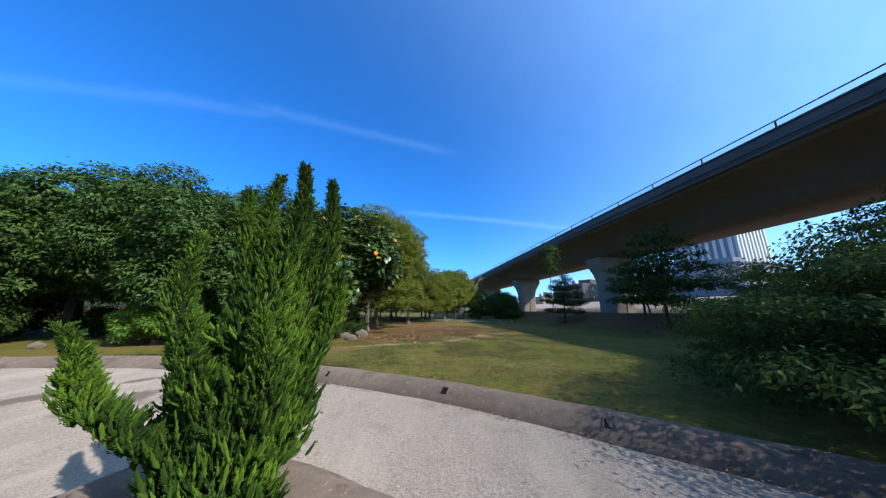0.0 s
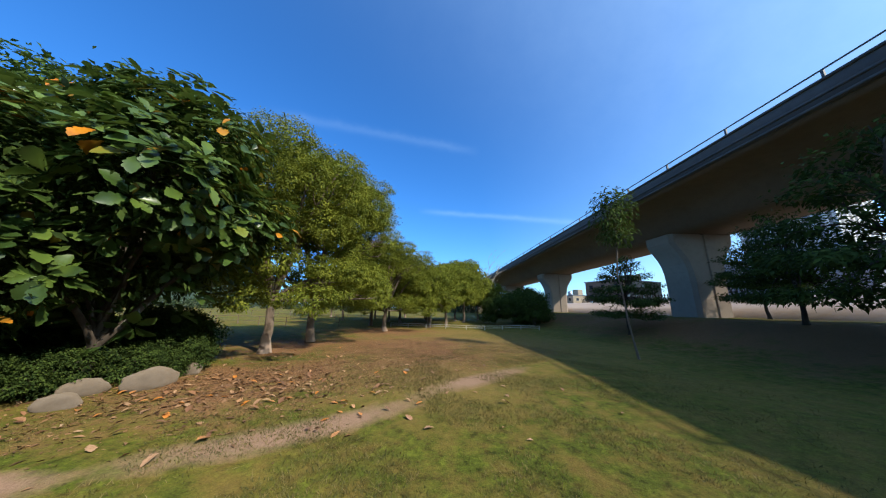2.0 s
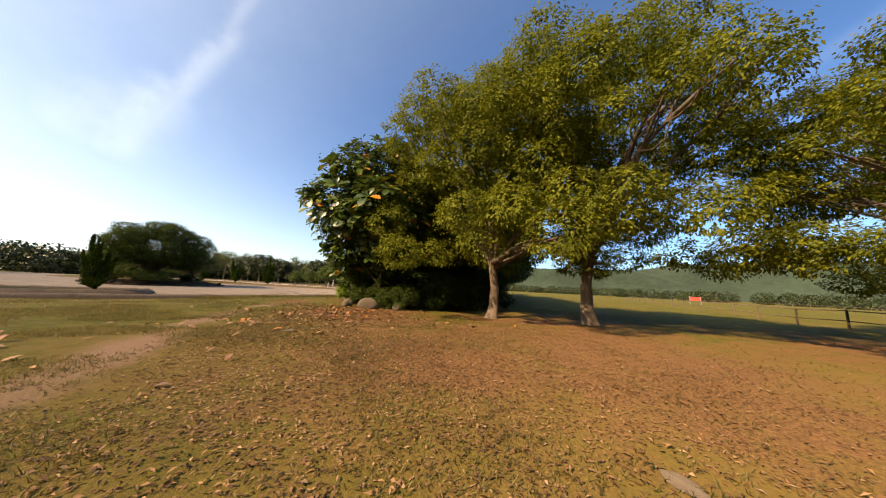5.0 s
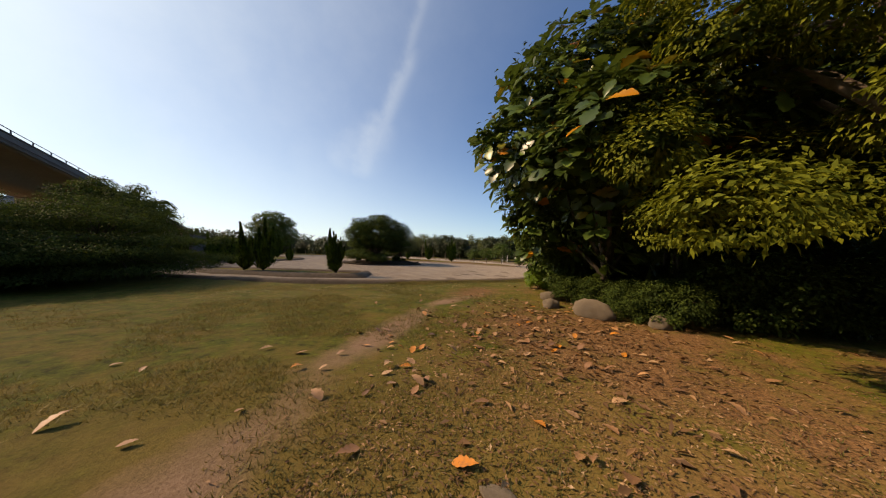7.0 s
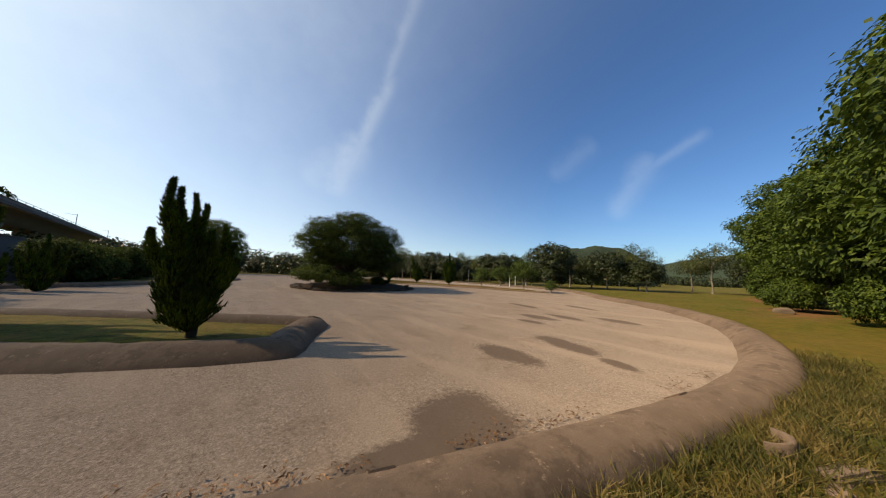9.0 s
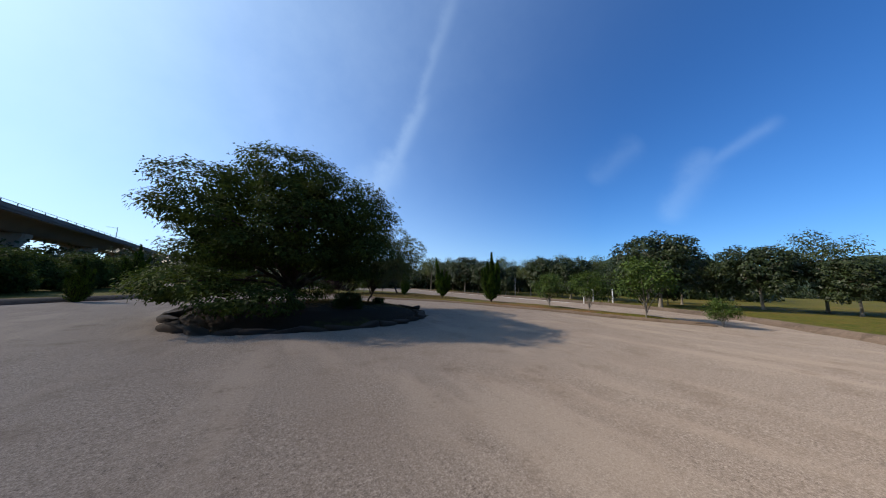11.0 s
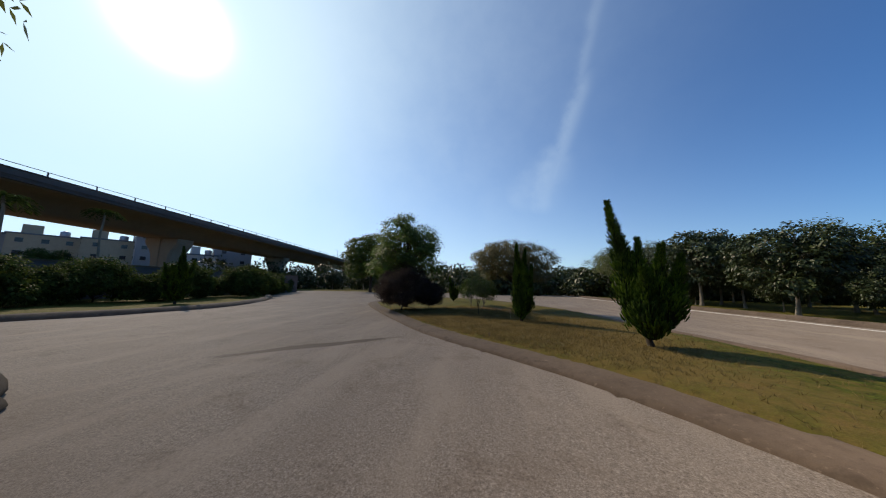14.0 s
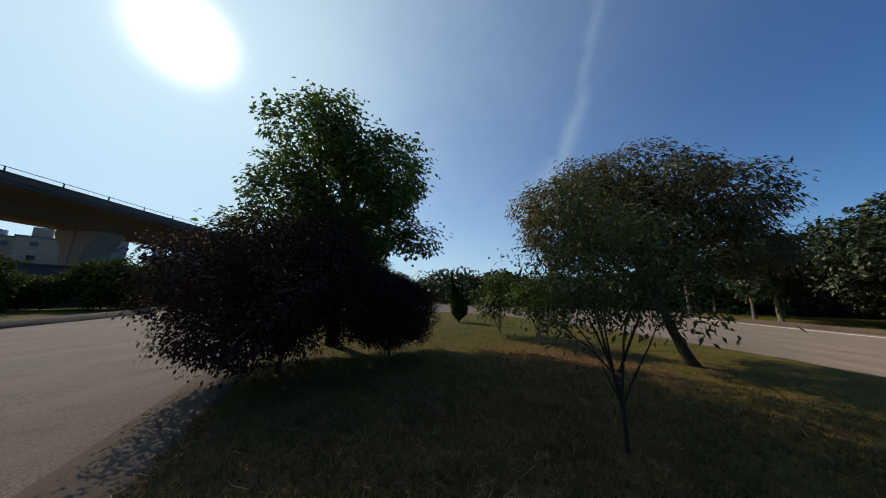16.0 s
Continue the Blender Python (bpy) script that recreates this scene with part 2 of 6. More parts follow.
def plain(name, color, rough=0.6, metal=0.0, vary=0.25, scale=8.0):
    m = Nodes(name, rough, metal)
    n = m.noise(scale, 5.0)
    m.bump(n, 0.004, 0.4)
    lo, hi = tuple(v * (1 - vary) for v in color), tuple(min(1, v * (1 + vary)) for v in color)
    return m.done(m.mix(m.grade(m.mix(0.5, n, m.noise(scale / 9, 3.0)), 0.3, 0.7), lo, hi))


def concrete(name, color, stain=0.5, scale=1.0, blotch=0.0):
    m = Nodes(name, 0.88)
    fine, mid, big = m.noise(45 * scale, 4.0, 0.7), m.noise(3.5 * scale, 6.0, 0.65), m.noise(0.35 * scale, 4.0)
    lo = tuple(v * 0.55 for v in color)
    c = m.mix(m.calc("MULTIPLY", m.grade(mid, 0.45, 0.75), stain), color, lo)
    c = m.mix(m.calc("MULTIPLY", m.grade(big, 0.4, 0.7), stain), c, lo)
    c = m.mix(m.grade(fine, 0.3, 0.8), c, m.mix(0.5, c, tuple(v * 0.5 for v in color)))
    if blotch:
        worn = m.noise(1.7, 5.0, 0.75)
        c = m.mix(m.calc("MULTIPLY", m.grade(worn, 0.54, 0.62), blotch), c, tuple(v * 0.4 for v in color))
        c = m.mix(m.calc("MULTIPLY", m.grade(m.noise(9, 4.0, 0.8), 0.6, 0.7), blotch), c, tuple(min(1, v * 1.9) for v in color))
    m.bump(m.mix(0.3, fine, mid), 0.012, 0.6)
    return m.done(c)


def grass_material():
    m = Nodes("grass_ground", 0.95)
    fine, mid, big = m.noise(38, 4.0, 0.75), m.noise(2.2, 6.0, 0.65), m.noise(0.16, 4.0)
    green = m.mix(m.grade(fine, 0.3, 0.75), (0.041, 0.05, 0.0065), (0.112, 0.13, 0.0142))
    tuft = m.noise(6.5, 3.0, 0.7)
    green = m.mix(m.calc("MULTIPLY", m.grade(tuft, 0.47, 0.36), 0.8), green, (0.022, 0.026, 0.004))
    green = m.mix(m.calc("MULTIPLY", m.grade(tuft, 0.55, 0.68), 0.6), green, (0.16, 0.188, 0.02))
    straw = m.mix(m.grade(fine, 0.3, 0.7), (0.11, 0.072, 0.016), (0.25, 0.158, 0.042))
    earth = m.mix(m.grade(fine, 0.35, 0.65), (0.075, 0.040, 0.018), (0.29, 0.15, 0.066))
    c = m.mix(m.calc("MULTIPLY", m.grade(mid, 0.42, 0.66), 0.66), green, straw)
    c = m.mix(m.calc("MULTIPLY", m.grade(big, 0.45, 0.7), 0.55), c, straw)
    dry = None
    for x, y, rx, ry, rot in DRY:
        s = m.spot(x, y, rx, ry, rot)
        dry = s if dry is None else m.calc("MAXIMUM", dry, s)
    c = m.mix(m.grade(m.calc("ADD", dry, m.calc("MULTIPLY", m.calc("SUBTRACT", mid, 0.55), 0.9)), 0.1, 0.7), c, m.mix(0.5, straw, (0.17, 0.125, 0.04)))
    litter = None
    for x, y, rx, ry, rot in LITTER:
        s = m.spot(x, y, rx, ry, rot)
        litter = s if litter is None else m.calc("MAXIMUM", litter, s)
    edge = m.calc("ADD", m.calc("MULTIPLY", litter, 1.7), m.calc("MULTIPLY", m.calc("SUBTRACT", m.mix(0.5, mid, m.noise(0.6, 4.0)), 0.6), 4.0))
    c = m.mix(m.grade(edge, 0.05, 0.95), c, earth)
    trod = None
    for x, y, rx, ry, rot in TROD:
        s = m.spot(x, y, rx, ry, rot)
        trod = s if trod is None else m.calc("MAXIMUM", trod, s)
    c = m.mix(m.grade(m.calc("ADD", m.calc("MULTIPLY", trod, 1.4), m.calc("SUBTRACT", mid, 0.6)), 0.15, 0.8), c, m.mix(m.grade(fine, 0.3, 0.7), (0.19, 0.115, 0.07), (0.33, 0.21, 0.135)))
    # the island tree's shade, painted as dark ground
    isle_shade = None
    for x, y, rx, ry, rot in ISLE_SHADE:
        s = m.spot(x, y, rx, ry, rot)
        isle_shade = s if isle_shade is None else m.calc("MAXIMUM", isle_shade, s)
    c = m.mix(m.grade(m.calc("ADD", m.calc("MULTIPLY", isle_shade, 1.6), m.calc("SUBTRACT", mid, 0.6)), 0.1, 0.5), c, m.mix(fine, (0.016, 0.011, 0.007), (0.05, 0.034, 0.02)))
    m.bsdf.inputs["Diffuse Roughness"].default_value = 0.42
    m.bump(fine, 0.03, 0.55)
    return m.done(c)


def road_material():
    m = Nodes("worn_concrete_road", 0.9)
    m.bsdf.inputs["Roughness"].default_value, m.bsdf.inputs["Specular IOR Level"].default_value = 0.8, 0.08
    speck, fine, mid, big = m.noise(60, 3.0, 0.8), m.noise(14, 5.0, 0.7), m.noise(1.1, 6.0, 0.62), m.noise(0.17, 4.0)
    c = m.mix(m.grade(speck, 0.35, 0.7), (0.183, 0.141, 0.105), (0.436, 0.361, 0.284))
    grit = m.noise(27, 2.0, 0.9)
    c = m.mix(m.calc("MULTIPLY", m.grade(grit, 0.56, 0.66), 0.55), c, (0.087, 0.065, 0.048))
    c = m.mix(m.calc("MULTIPLY", m.grade(grit, 0.42, 0.34), 0.5), c, (0.541, 0.454, 0.357))
    c = m.mix(m.calc("MULTIPLY", m.grade(fine, 0.5, 0.75), 0.5), c, (0.166, 0.122, 0.085))
    c = m.mix(m.calc("MULTIPLY", m.grade(mid, 0.52, 0.7), 0.5), c, (0.201, 0.144, 0.100))
    c = m.mix(m.calc("MULTIPLY", m.grade(big, 0.5, 0.68), 0.4), c, (0.217, 0.156, 0.111))
    swept = m.noise(0.9, 4.0, 0.6, stretch=(1.0, 0.22, 1))
    c = m.mix(m.calc("MULTIPLY", m.grade(swept, 0.5, 0.64), 0.5), c, (0.392, 0.314, 0.235))
    wet = None
    for x, y, rx, ry, rot in PATCHES:
        s = m.spot(x, y, rx, ry, rot)
        wet = s if wet is None else m.calc("MAXIMUM", wet, s)
    c = m.mix(m.calc("MULTIPLY", m.grade(m.calc("ADD", wet, m.calc("MULTIPLY", m.calc("SUBTRACT", m.mix(0.45, mid, fine), 0.5), 1.7)), 0.12, 0.4), 0.85), c, (0.113, 0.083, 0.061))
    m.bsdf.inputs["Diffuse Roughness"].default_value = 0.75
    m.bump(m.mix(0.5, speck, fine), 0.012, 0.4)
    return m.done(c)


M = {
    "grass": grass_material(),
    "road": road_material(),
    "kerb": concrete("kerb_concrete", (0.21, 0.155, 0.112), 0.7, 1.6, 0.6),
    "strip": concrete("earthy_concrete", (0.24, 0.17, 0.115), 0.6, 1.6, 0.5),
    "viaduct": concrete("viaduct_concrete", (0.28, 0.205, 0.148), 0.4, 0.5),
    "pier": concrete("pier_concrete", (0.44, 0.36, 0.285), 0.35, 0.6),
    "dark_concrete": concrete("weathered_parapet", (0.16, 0.15, 0.15), 0.5, 0.6),
    "pale_concrete": concrete("pale_concrete", (0.55, 0.52, 0.48), 0.4, 1.2),
    "steel": plain("galvanised_steel", (0.45, 0.47, 0.5), 0.45, 0.7),
    "rail": plain("dark_rail_paint", (0.07, 0.075, 0.085), 0.6),
    "yard": concrete("dusty_paving", (0.5, 0.40, 0.33), 0.4, 0.6),
    "hill": plain("hill_woods", (0.034, 0.055, 0.036), 0.9, 0, 0.45, 0.12),
    "white": plain("white_paint", (0.75, 0.74, 0.70), 0.55, 0, 0.12),
    "red": plain("red_paint", (0.65, 0.06, 0.03), 0.5, 0, 0.15),
    "roof": plain("grey_roof", (0.16, 0.17, 0.2), 0.7),
    "wall_a": concrete("cream_render", (0.62, 0.52, 0.38), 0.3, 0.4),
    "wall_b": concrete("grey_render", (0.45, 0.45, 0.46), 0.3, 0.4),
    "wall_c": concrete("white_tile", (0.68, 0.68, 0.66), 0.2, 0.4),
    "wall_d": concrete("brown_render", (0.24, 0.19, 0.15), 0.4, 0.4),
    "glass": plain("dark_window_glass", (0.03, 0.035, 0.045), 0.12, 0, 0.2),
    "straw_wood": plain("bleached_stick", (0.38, 0.3, 0.2), 0.8),
    "rock": concrete("grey_boulder", (0.21, 0.165, 0.12), 0.55, 1.5),
    # brown edging stone, lowered in colour to hold the island tree's shade
    "shaded_rock": concrete("shaded_garden_stone", (0.085, 0.064, 0.047), 0.6, 1.5),
    "bark": bark_material("camphor_bark", (0.10, 0.075, 0.055), (0.26, 0.20, 0.15)),
    "lime": bark_material("limewashed_bark", (0.10, 0.075, 0.055), (0.26, 0.20, 0.15), paint=(0.34, 0.255, 0.195)),
    "dark_bark": bark_material("dark_bark", (0.035, 0.028, 0.022), (0.10, 0.08, 0.06)),
    "pale_bark": bark_material("pale_bark", (0.2, 0.17, 0.13), (0.42, 0.37, 0.30)),
    "camphor": leaf_material("camphor_leaf", (0.085, 0.108, 0.014), (0.14, 0.165, 0.02), (0.22, 0.238, 0.028), 0.3, 0.7, None, 0.12),
    "forest": leaf_material("forest_leaf", (0.03, 0.058, 0.010), (0.056, 0.10, 0.016), (0.10, 0.155, 0.024), 0.2, 0.6, None, 0.18),
    "bread": leaf_material("breadfruit_leaf", (0.028, 0.054, 0.012), (0.055, 0.105, 0.02), (0.13, 0.195, 0.032), 0.16, 0.36, (0.7, 0.22, 0.01), 0.45),
    "backlit": leaf_material("backlit_leaf", (0.03, 0.062, 0.014), (0.06, 0.115, 0.024), (0.115, 0.185, 0.036), 0.38),
    # leaf greens deepened to carry the shade of shaded and backlit trees
    "shade": leaf_material("shaded_tree_leaf", (0.019, 0.034, 0.010), (0.038, 0.065, 0.016), (0.08, 0.12, 0.024), 0.22, 0.75, None, 0.06),
    # leaf green brightened to carry sunlight in its colour
    "bright": leaf_material("sunlit_leaf", (0.07, 0.14, 0.012), (0.13, 0.24, 0.02), (0.24, 0.36, 0.04), 0.4),
    "cypress": leaf_material("cypress_spray", (0.015, 0.032, 0.005), (0.039, 0.079, 0.008), (0.112, 0.186, 0.0125), 0.02, 0.85, None, 0.1),
    # near-black stand-in for the shade deep inside the cypresses
    "cypress_shade_core": plain("cypress_inner_shade", (0.012, 0.017, 0.006), 0.95, 0, 0.5, 20.0),
    "purple": leaf_material("purple_shrub_leaf", (0.022, 0.015, 0.015), (0.042, 0.028, 0.026), (0.075, 0.056, 0.04), 0.12, 0.8, None, 0.05),
    "feather": leaf_material("feathery_leaf", (0.04, 0.06, 0.016), (0.07, 0.10, 0.028), (0.14, 0.16, 0.05), 0.4),
    "rust": leaf_material("rusty_tree_leaf", (0.05, 0.06, 0.018), (0.095, 0.10, 0.03), (0.17, 0.14, 0.06), 0.35),
    "litter": leaf_material("fallen_leaf", (0.08, 0.04, 0.018), (0.19, 0.095, 0.042), (0.36, 0.20, 0.095), 0.1, 0.7, (0.5, 0.33, 0.2)),
    "crumb": leaf_material("leaf_crumbs", (0.07, 0.04, 0.02), (0.17, 0.10, 0.05), (0.36, 0.225, 0.115), 0.1, 0.7),
    "straw": leaf_material("dry_straw_stalk", (0.18, 0.12, 0.06), (0.40, 0.29, 0.16), (0.62, 0.48, 0.28), 0.1, 0.7),
    "far_leaf": leaf_material("far_woodland_leaf", (0.02, 0.033, 0.011), (0.034, 0.054, 0.016), (0.06, 0.082, 0.024), 0.1),
    # near-black paint for the shade within the drain mouths
    "hole_shade": plain("drain_hole_shade", (0.012, 0.01, 0.008), 0.95),
    "big_litter": object_leaf("big_fallen_leaf"),
    "dry_blade": leaf_material("dry_grass_blade", (0.07, 0.056, 0.016), (0.14, 0.105, 0.032), (0.26, 0.185, 0.065), 0.3, 0.7),
    "blade": leaf_material("grass_blade", (0.05, 0.06, 0.012), (0.11, 0.11, 0.022), (0.26, 0.19, 0.065), 0.3, 0.7),
}


# ---- building blocks ----
def mesh_np(name, verts, faces, mats):
    """A mesh from an array of places and arrays of faces (n x k), each with a material index."""
    me = bpy.data.meshes.new(name)
    loops = np.concatenate([fa.ravel() for fa, _ in faces])
    sizes = np.concatenate([np.full(len(fa), fa.shape[1]) for fa, _ in faces])
    index = np.concatenate([np.full(len(fa), k) for fa, k in faces])
    me.vertices.add(len(verts))
    me.vertices.foreach_set("co", np.asarray(verts, np.float32).ravel())
    me.loops.add(len(loops))
    me.loops.foreach_set("vertex_index", loops.astype(np.int32))
    me.polygons.add(len(sizes))
    me.polygons.foreach_set("loop_start", np.concatenate([[0], np.cumsum(sizes)[:-1]]).astype(np.int32))
    me.polygons.foreach_set("material_index", index.astype(np.int32))
    for mt in mats:
        me.materials.append(mt)
    me.update(calc_edges=True)
    return me


def smooth(me):
    me.polygons.foreach_set("use_smooth", np.ones(len(me.polygons), bool))
    return me


def thing(name, label, category, group="", kind="", at=None):
    return_to = new(name)
    return_to.empty_display_size = 0.2
    if at is not None:
        return_to.matrix_basis = at
    return tagged(return_to, label, category, group, kind)


def part(name, me, parent, label="", at=None):
    """Links a mesh, or a bmesh with a material, as one part of a thing."""
    ob = new(name, me)
    ob.parent = parent
    if at is not None:
        ob.matrix_basis = at
    return tagged(ob, label) if label else ob


def from_bm(name, bm, mat, even=False):
    me = bpy.data.meshes.new(name)
    bm.normal_update()
    bm.to_mesh(me)
    bm.free()
    me.materials.append(mat)
    return smooth(me) if even else me


def box_bm(sx, sy, sz, bevel=0.0, at=(0, 0, 0)):
    bm = bmesh.new()
    bmesh.ops.create_cube(bm, size=1, matrix=Matrix.Translation(at) @ Matrix.Diagonal((sx, sy, sz, 1)))
    if bevel:
        bmesh.ops.bevel(bm, geom=bm.edges[:], offset=bevel, segments=2, affect="EDGES")
    return bm


def box(name, mat, sx, sy, sz, at=(0, 0, 0), bevel=0.0):
    return from_bm(name, box_bm(sx, sy, sz, bevel, at), mat)


def tube_arrays(path, radii, sides=8):
    """Places and quads of a tapered tube along a path."""
    path = np.asarray(path, float)
    ahead = np.gradient(path, axis=0)
    ahead /= np.linalg.norm(ahead, axis=1)[:, None] + 1e-9
    ref = np.where(np.abs(ahead[:, 2:3]) > 0.9, [[1.0, 0, 0]], [[0, 0, 1.0]])
    u = np.cross(ref, ahead)
    u /= np.linalg.norm(u, axis=1)[:, None] + 1e-9
    v = np.cross(ahead, u)
    a = np.linspace(0, 2 * np.pi, sides, endpoint=False)
    ring = np.cos(a)[None, :, None] * u[:, None] + np.sin(a)[None, :, None] * v[:, None]
    verts = (path[:, None] + ring * np.asarray(radii)[:, None, None]).reshape(-1, 3)
    i = np.arange(len(path) - 1)[:, None] * sides
    j = np.arange(sides)[None]
    k = (j + 1) % sides
    quads = np.stack([i + j, i + k, i + sides + k, i + sides + j], -1).reshape(-1, 4)
    return verts, quads


def joined(pieces):
    """Joins (verts, quads) pairs into one."""
    vs, fs, n = [], [], 0
    for v, q in pieces:
        vs.append(v)
        fs.append(q + n)
        n += len(v)
    return np.concatenate(vs), np.concatenate(fs)


def tube(name, mat, path, radii, sides=8):
    v, q = tube_arrays(path, radii, sides)
    return smooth(mesh_np(name, v, [(q, 0)], [mat]))


def bowed(a, b, rng, sag=0.12, n=6):
    """A crooked line from a to b."""
    a, b = np.asarray(a, float), np.asarray(b, float)
    t = np.linspace(0, 1, n)[:, None]
    length = np.linalg.norm(b - a)
    side = rng.normal(size=3) * sag * length
    return a + (b - a) * t + side * np.sin(np.pi * t) + rng.normal(size=(n, 3)) * 0.011 * length * np.sin(np.pi * t)


def unit(v):
    return v / (np.linalg.norm(v, axis=-1, keepdims=True) + 1e-9)


def leaf_arrays(base, ahead, rng, length, width, fold=0.25, droop=0.15, face=None):
    """Folded leaves of two triangles each, turned at random or towards a given side."""
    n = len(base)
    side = unit(np.cross(ahead, rng.normal(size=(n, 3)) if face is None else face + rng.normal(size=(n, 3)) * 0.32))
    up = np.cross(side, ahead)
    ln = (length * rng.uniform(0.7, 1.3, n))[:, None]
    wd = (width * rng.uniform(0.7, 1.3, n))[:, None]
    mid = base + ahead * ln * 0.45
    tip = base + ahead * ln - np.array([0, 0, 1.0]) * ln * droop
    v = np.stack([base, mid + side * wd / 2 + up * wd * fold, tip, mid - side * wd / 2 + up * wd * fold], 1).reshape(-1, 3)
    i = np.arange(n)[:, None] * 4
    tris = np.concatenate([i + [0, 1, 2], i + [0, 2, 3]], 0)
    return v, tris


def crown_points(lobes, n, rng, shell=0.35):
    """Places near the skin of a union of ovals, with the way outwards."""
    lobes = np.asarray(lobes, float)
    area = (lobes[:, 3] * lobes[:, 4] + lobes[:, 3] * lobes[:, 5])
    pick = rng.choice(len(lobes), n * 2, p=area / area.sum())
    out = unit(rng.normal(size=(n * 2, 3)))
    r = 1 - shell * rng.random(n * 2) ** 1.6
    p = lobes[pick, :3] + out * lobes[pick, 3:] * (r * rng.uniform(0.92, 1.1, n * 2))[:, None]
    inside = np.zeros(n * 2, int)
    for lo in lobes:
        inside += (((p - lo[:3]) / lo[3:]) ** 2).sum(1) < 0.55
    keep = np.flatnonzero(inside == 0)[:n]
    return p[keep], out[keep]


def crown(name, mat, lobes, clusters, per, spread, length, width, seed, hang=0.0, fold=0.25, shell=0.35, droop=0.15):
    rng = np.random.default_rng(seed)
    p, out = crown_points(lobes, clusters, rng, shell)
    base = np.repeat(p, per, 0) + rng.normal(size=(len(p) * per, 3)) * spread * np.array([1, 1, 0.6])
    ahead = unit(np.repeat(out, per, 0) * 0.7 + rng.normal(size=(len(p) * per, 3)) * 0.75 + np.array([0, 0, 0.15 - hang]))
    face = unit(np.repeat(out, per, 0) * 0.75 + np.array([0, 0, 0.65]))
    ahead = unit(ahead - face * (ahead * face).sum(1)[:, None] * 0.75)
    v, tris = leaf_arrays(base, ahead, rng, length, width, fold, droop, face)
    return mesh_np(name, v, [(tris, 0)], [mat])


def fronds(name, mat, lobes, n, seed, long=0.26, leaflet=0.05, pairs=9, shell=0.7):
    """Feathery crown: drooping ribs, each with a double row of leaflets."""
    rng = np.random.default_rng(seed)
    p, out = crown_points(lobes, n, rng, shell)
    m = len(p)
    way = unit(out * 0.8 + rng.normal(size=(m, 3)) * 0.5 + np.array([0, 0, -0.15]))
    ln = long * rng.uniform(0.7, 1.3, m)
    side = unit(np.cross(way, np.array([0, 0, 1.0])))
    t = np.repeat(np.linspace(0.12, 1.0, pairs)[None], m, 0)
    rib = p[:, None] + way[:, None] * (t * ln[:, None])[..., None] - np.array([0, 0, 1.0]) * (0.45 * t**2 * ln[:, None])[..., None]
    base, ahead = [], []
    for s in (-1, 1):
        base.append(rib.reshape(-1, 3))
        a = side * s * 0.9 + way * 0.45 + np.array([0, 0, -0.25])
        ahead.append(unit(np.repeat(a, pairs, 0) + rng.normal(size=(m * pairs, 3)) * 0.15))
    v, tris = leaf_arrays(np.concatenate(base), np.concatenate(ahead), rng, leaflet, leaflet * 0.3, 0.1, 0.15)
    return mesh_np(name, v, [(tris, 0)], [mat])


def dome(rng, r, low, high, n, size=0.3, flat=0.75):
    """Lobes of a rounded, clumpy crown."""
    mid, half = (low + high) / 2, (high - low) / 2
    lobes = [(0, 0, mid, r * 0.45, r * 0.45, half * 0.6)]
    for k in range(n):
        a = k * 2.399 + rng.uniform(-0.3, 0.3)
        e = math.asin(min(0.98, max(-0.8, -0.75 + 1.75 * (k + 0.5) / n)))
        q = rng.uniform(0.56, 0.92)
        s = size * rng.uniform(0.65, 1.3)
        lobes.append((math.cos(a) * math.cos(e) * r * q, math.sin(a) * math.cos(e) * r * q, mid + math.sin(e) * half * q, r * s, r * s, r * s * flat))
    return lobes


def limbs(rng, foot, fork, lobes, r, n_twigs=3):
    """Boughs from the fork into each lobe, and twigs."""
    out = []
    for lo in lobes[1:: max(1, len(lobes) // 16)]:
        end = np.array(lo[:3]) + np.array([0, 0, -0.15 * lo[5]])
        start = np.asarray(fork) + np.array([0, 0, rng.uniform(-0.25, 0.5)]) * 0.8
        line = bowed(start, end, rng, 0.05, 7)
        line[:, 2] += np.sin(np.linspace(0, np.pi, 7)) * 0.13 * np.linalg.norm(end - start)
        out.append(tube_arrays(line, np.linspace(r * rng.uniform(0.4, 0.6), r * 0.14, 7), 6))
        for _ in range(n_twigs):
            q = end + unit(rng.normal(size=3)) * np.array(lo[3:]) * 0.8
            out.append(tube_arrays(bowed(line[4], q, rng, 0.12, 5), np.linspace(r * 0.17, r * 0.04, 5), 5))
    return joined(out)


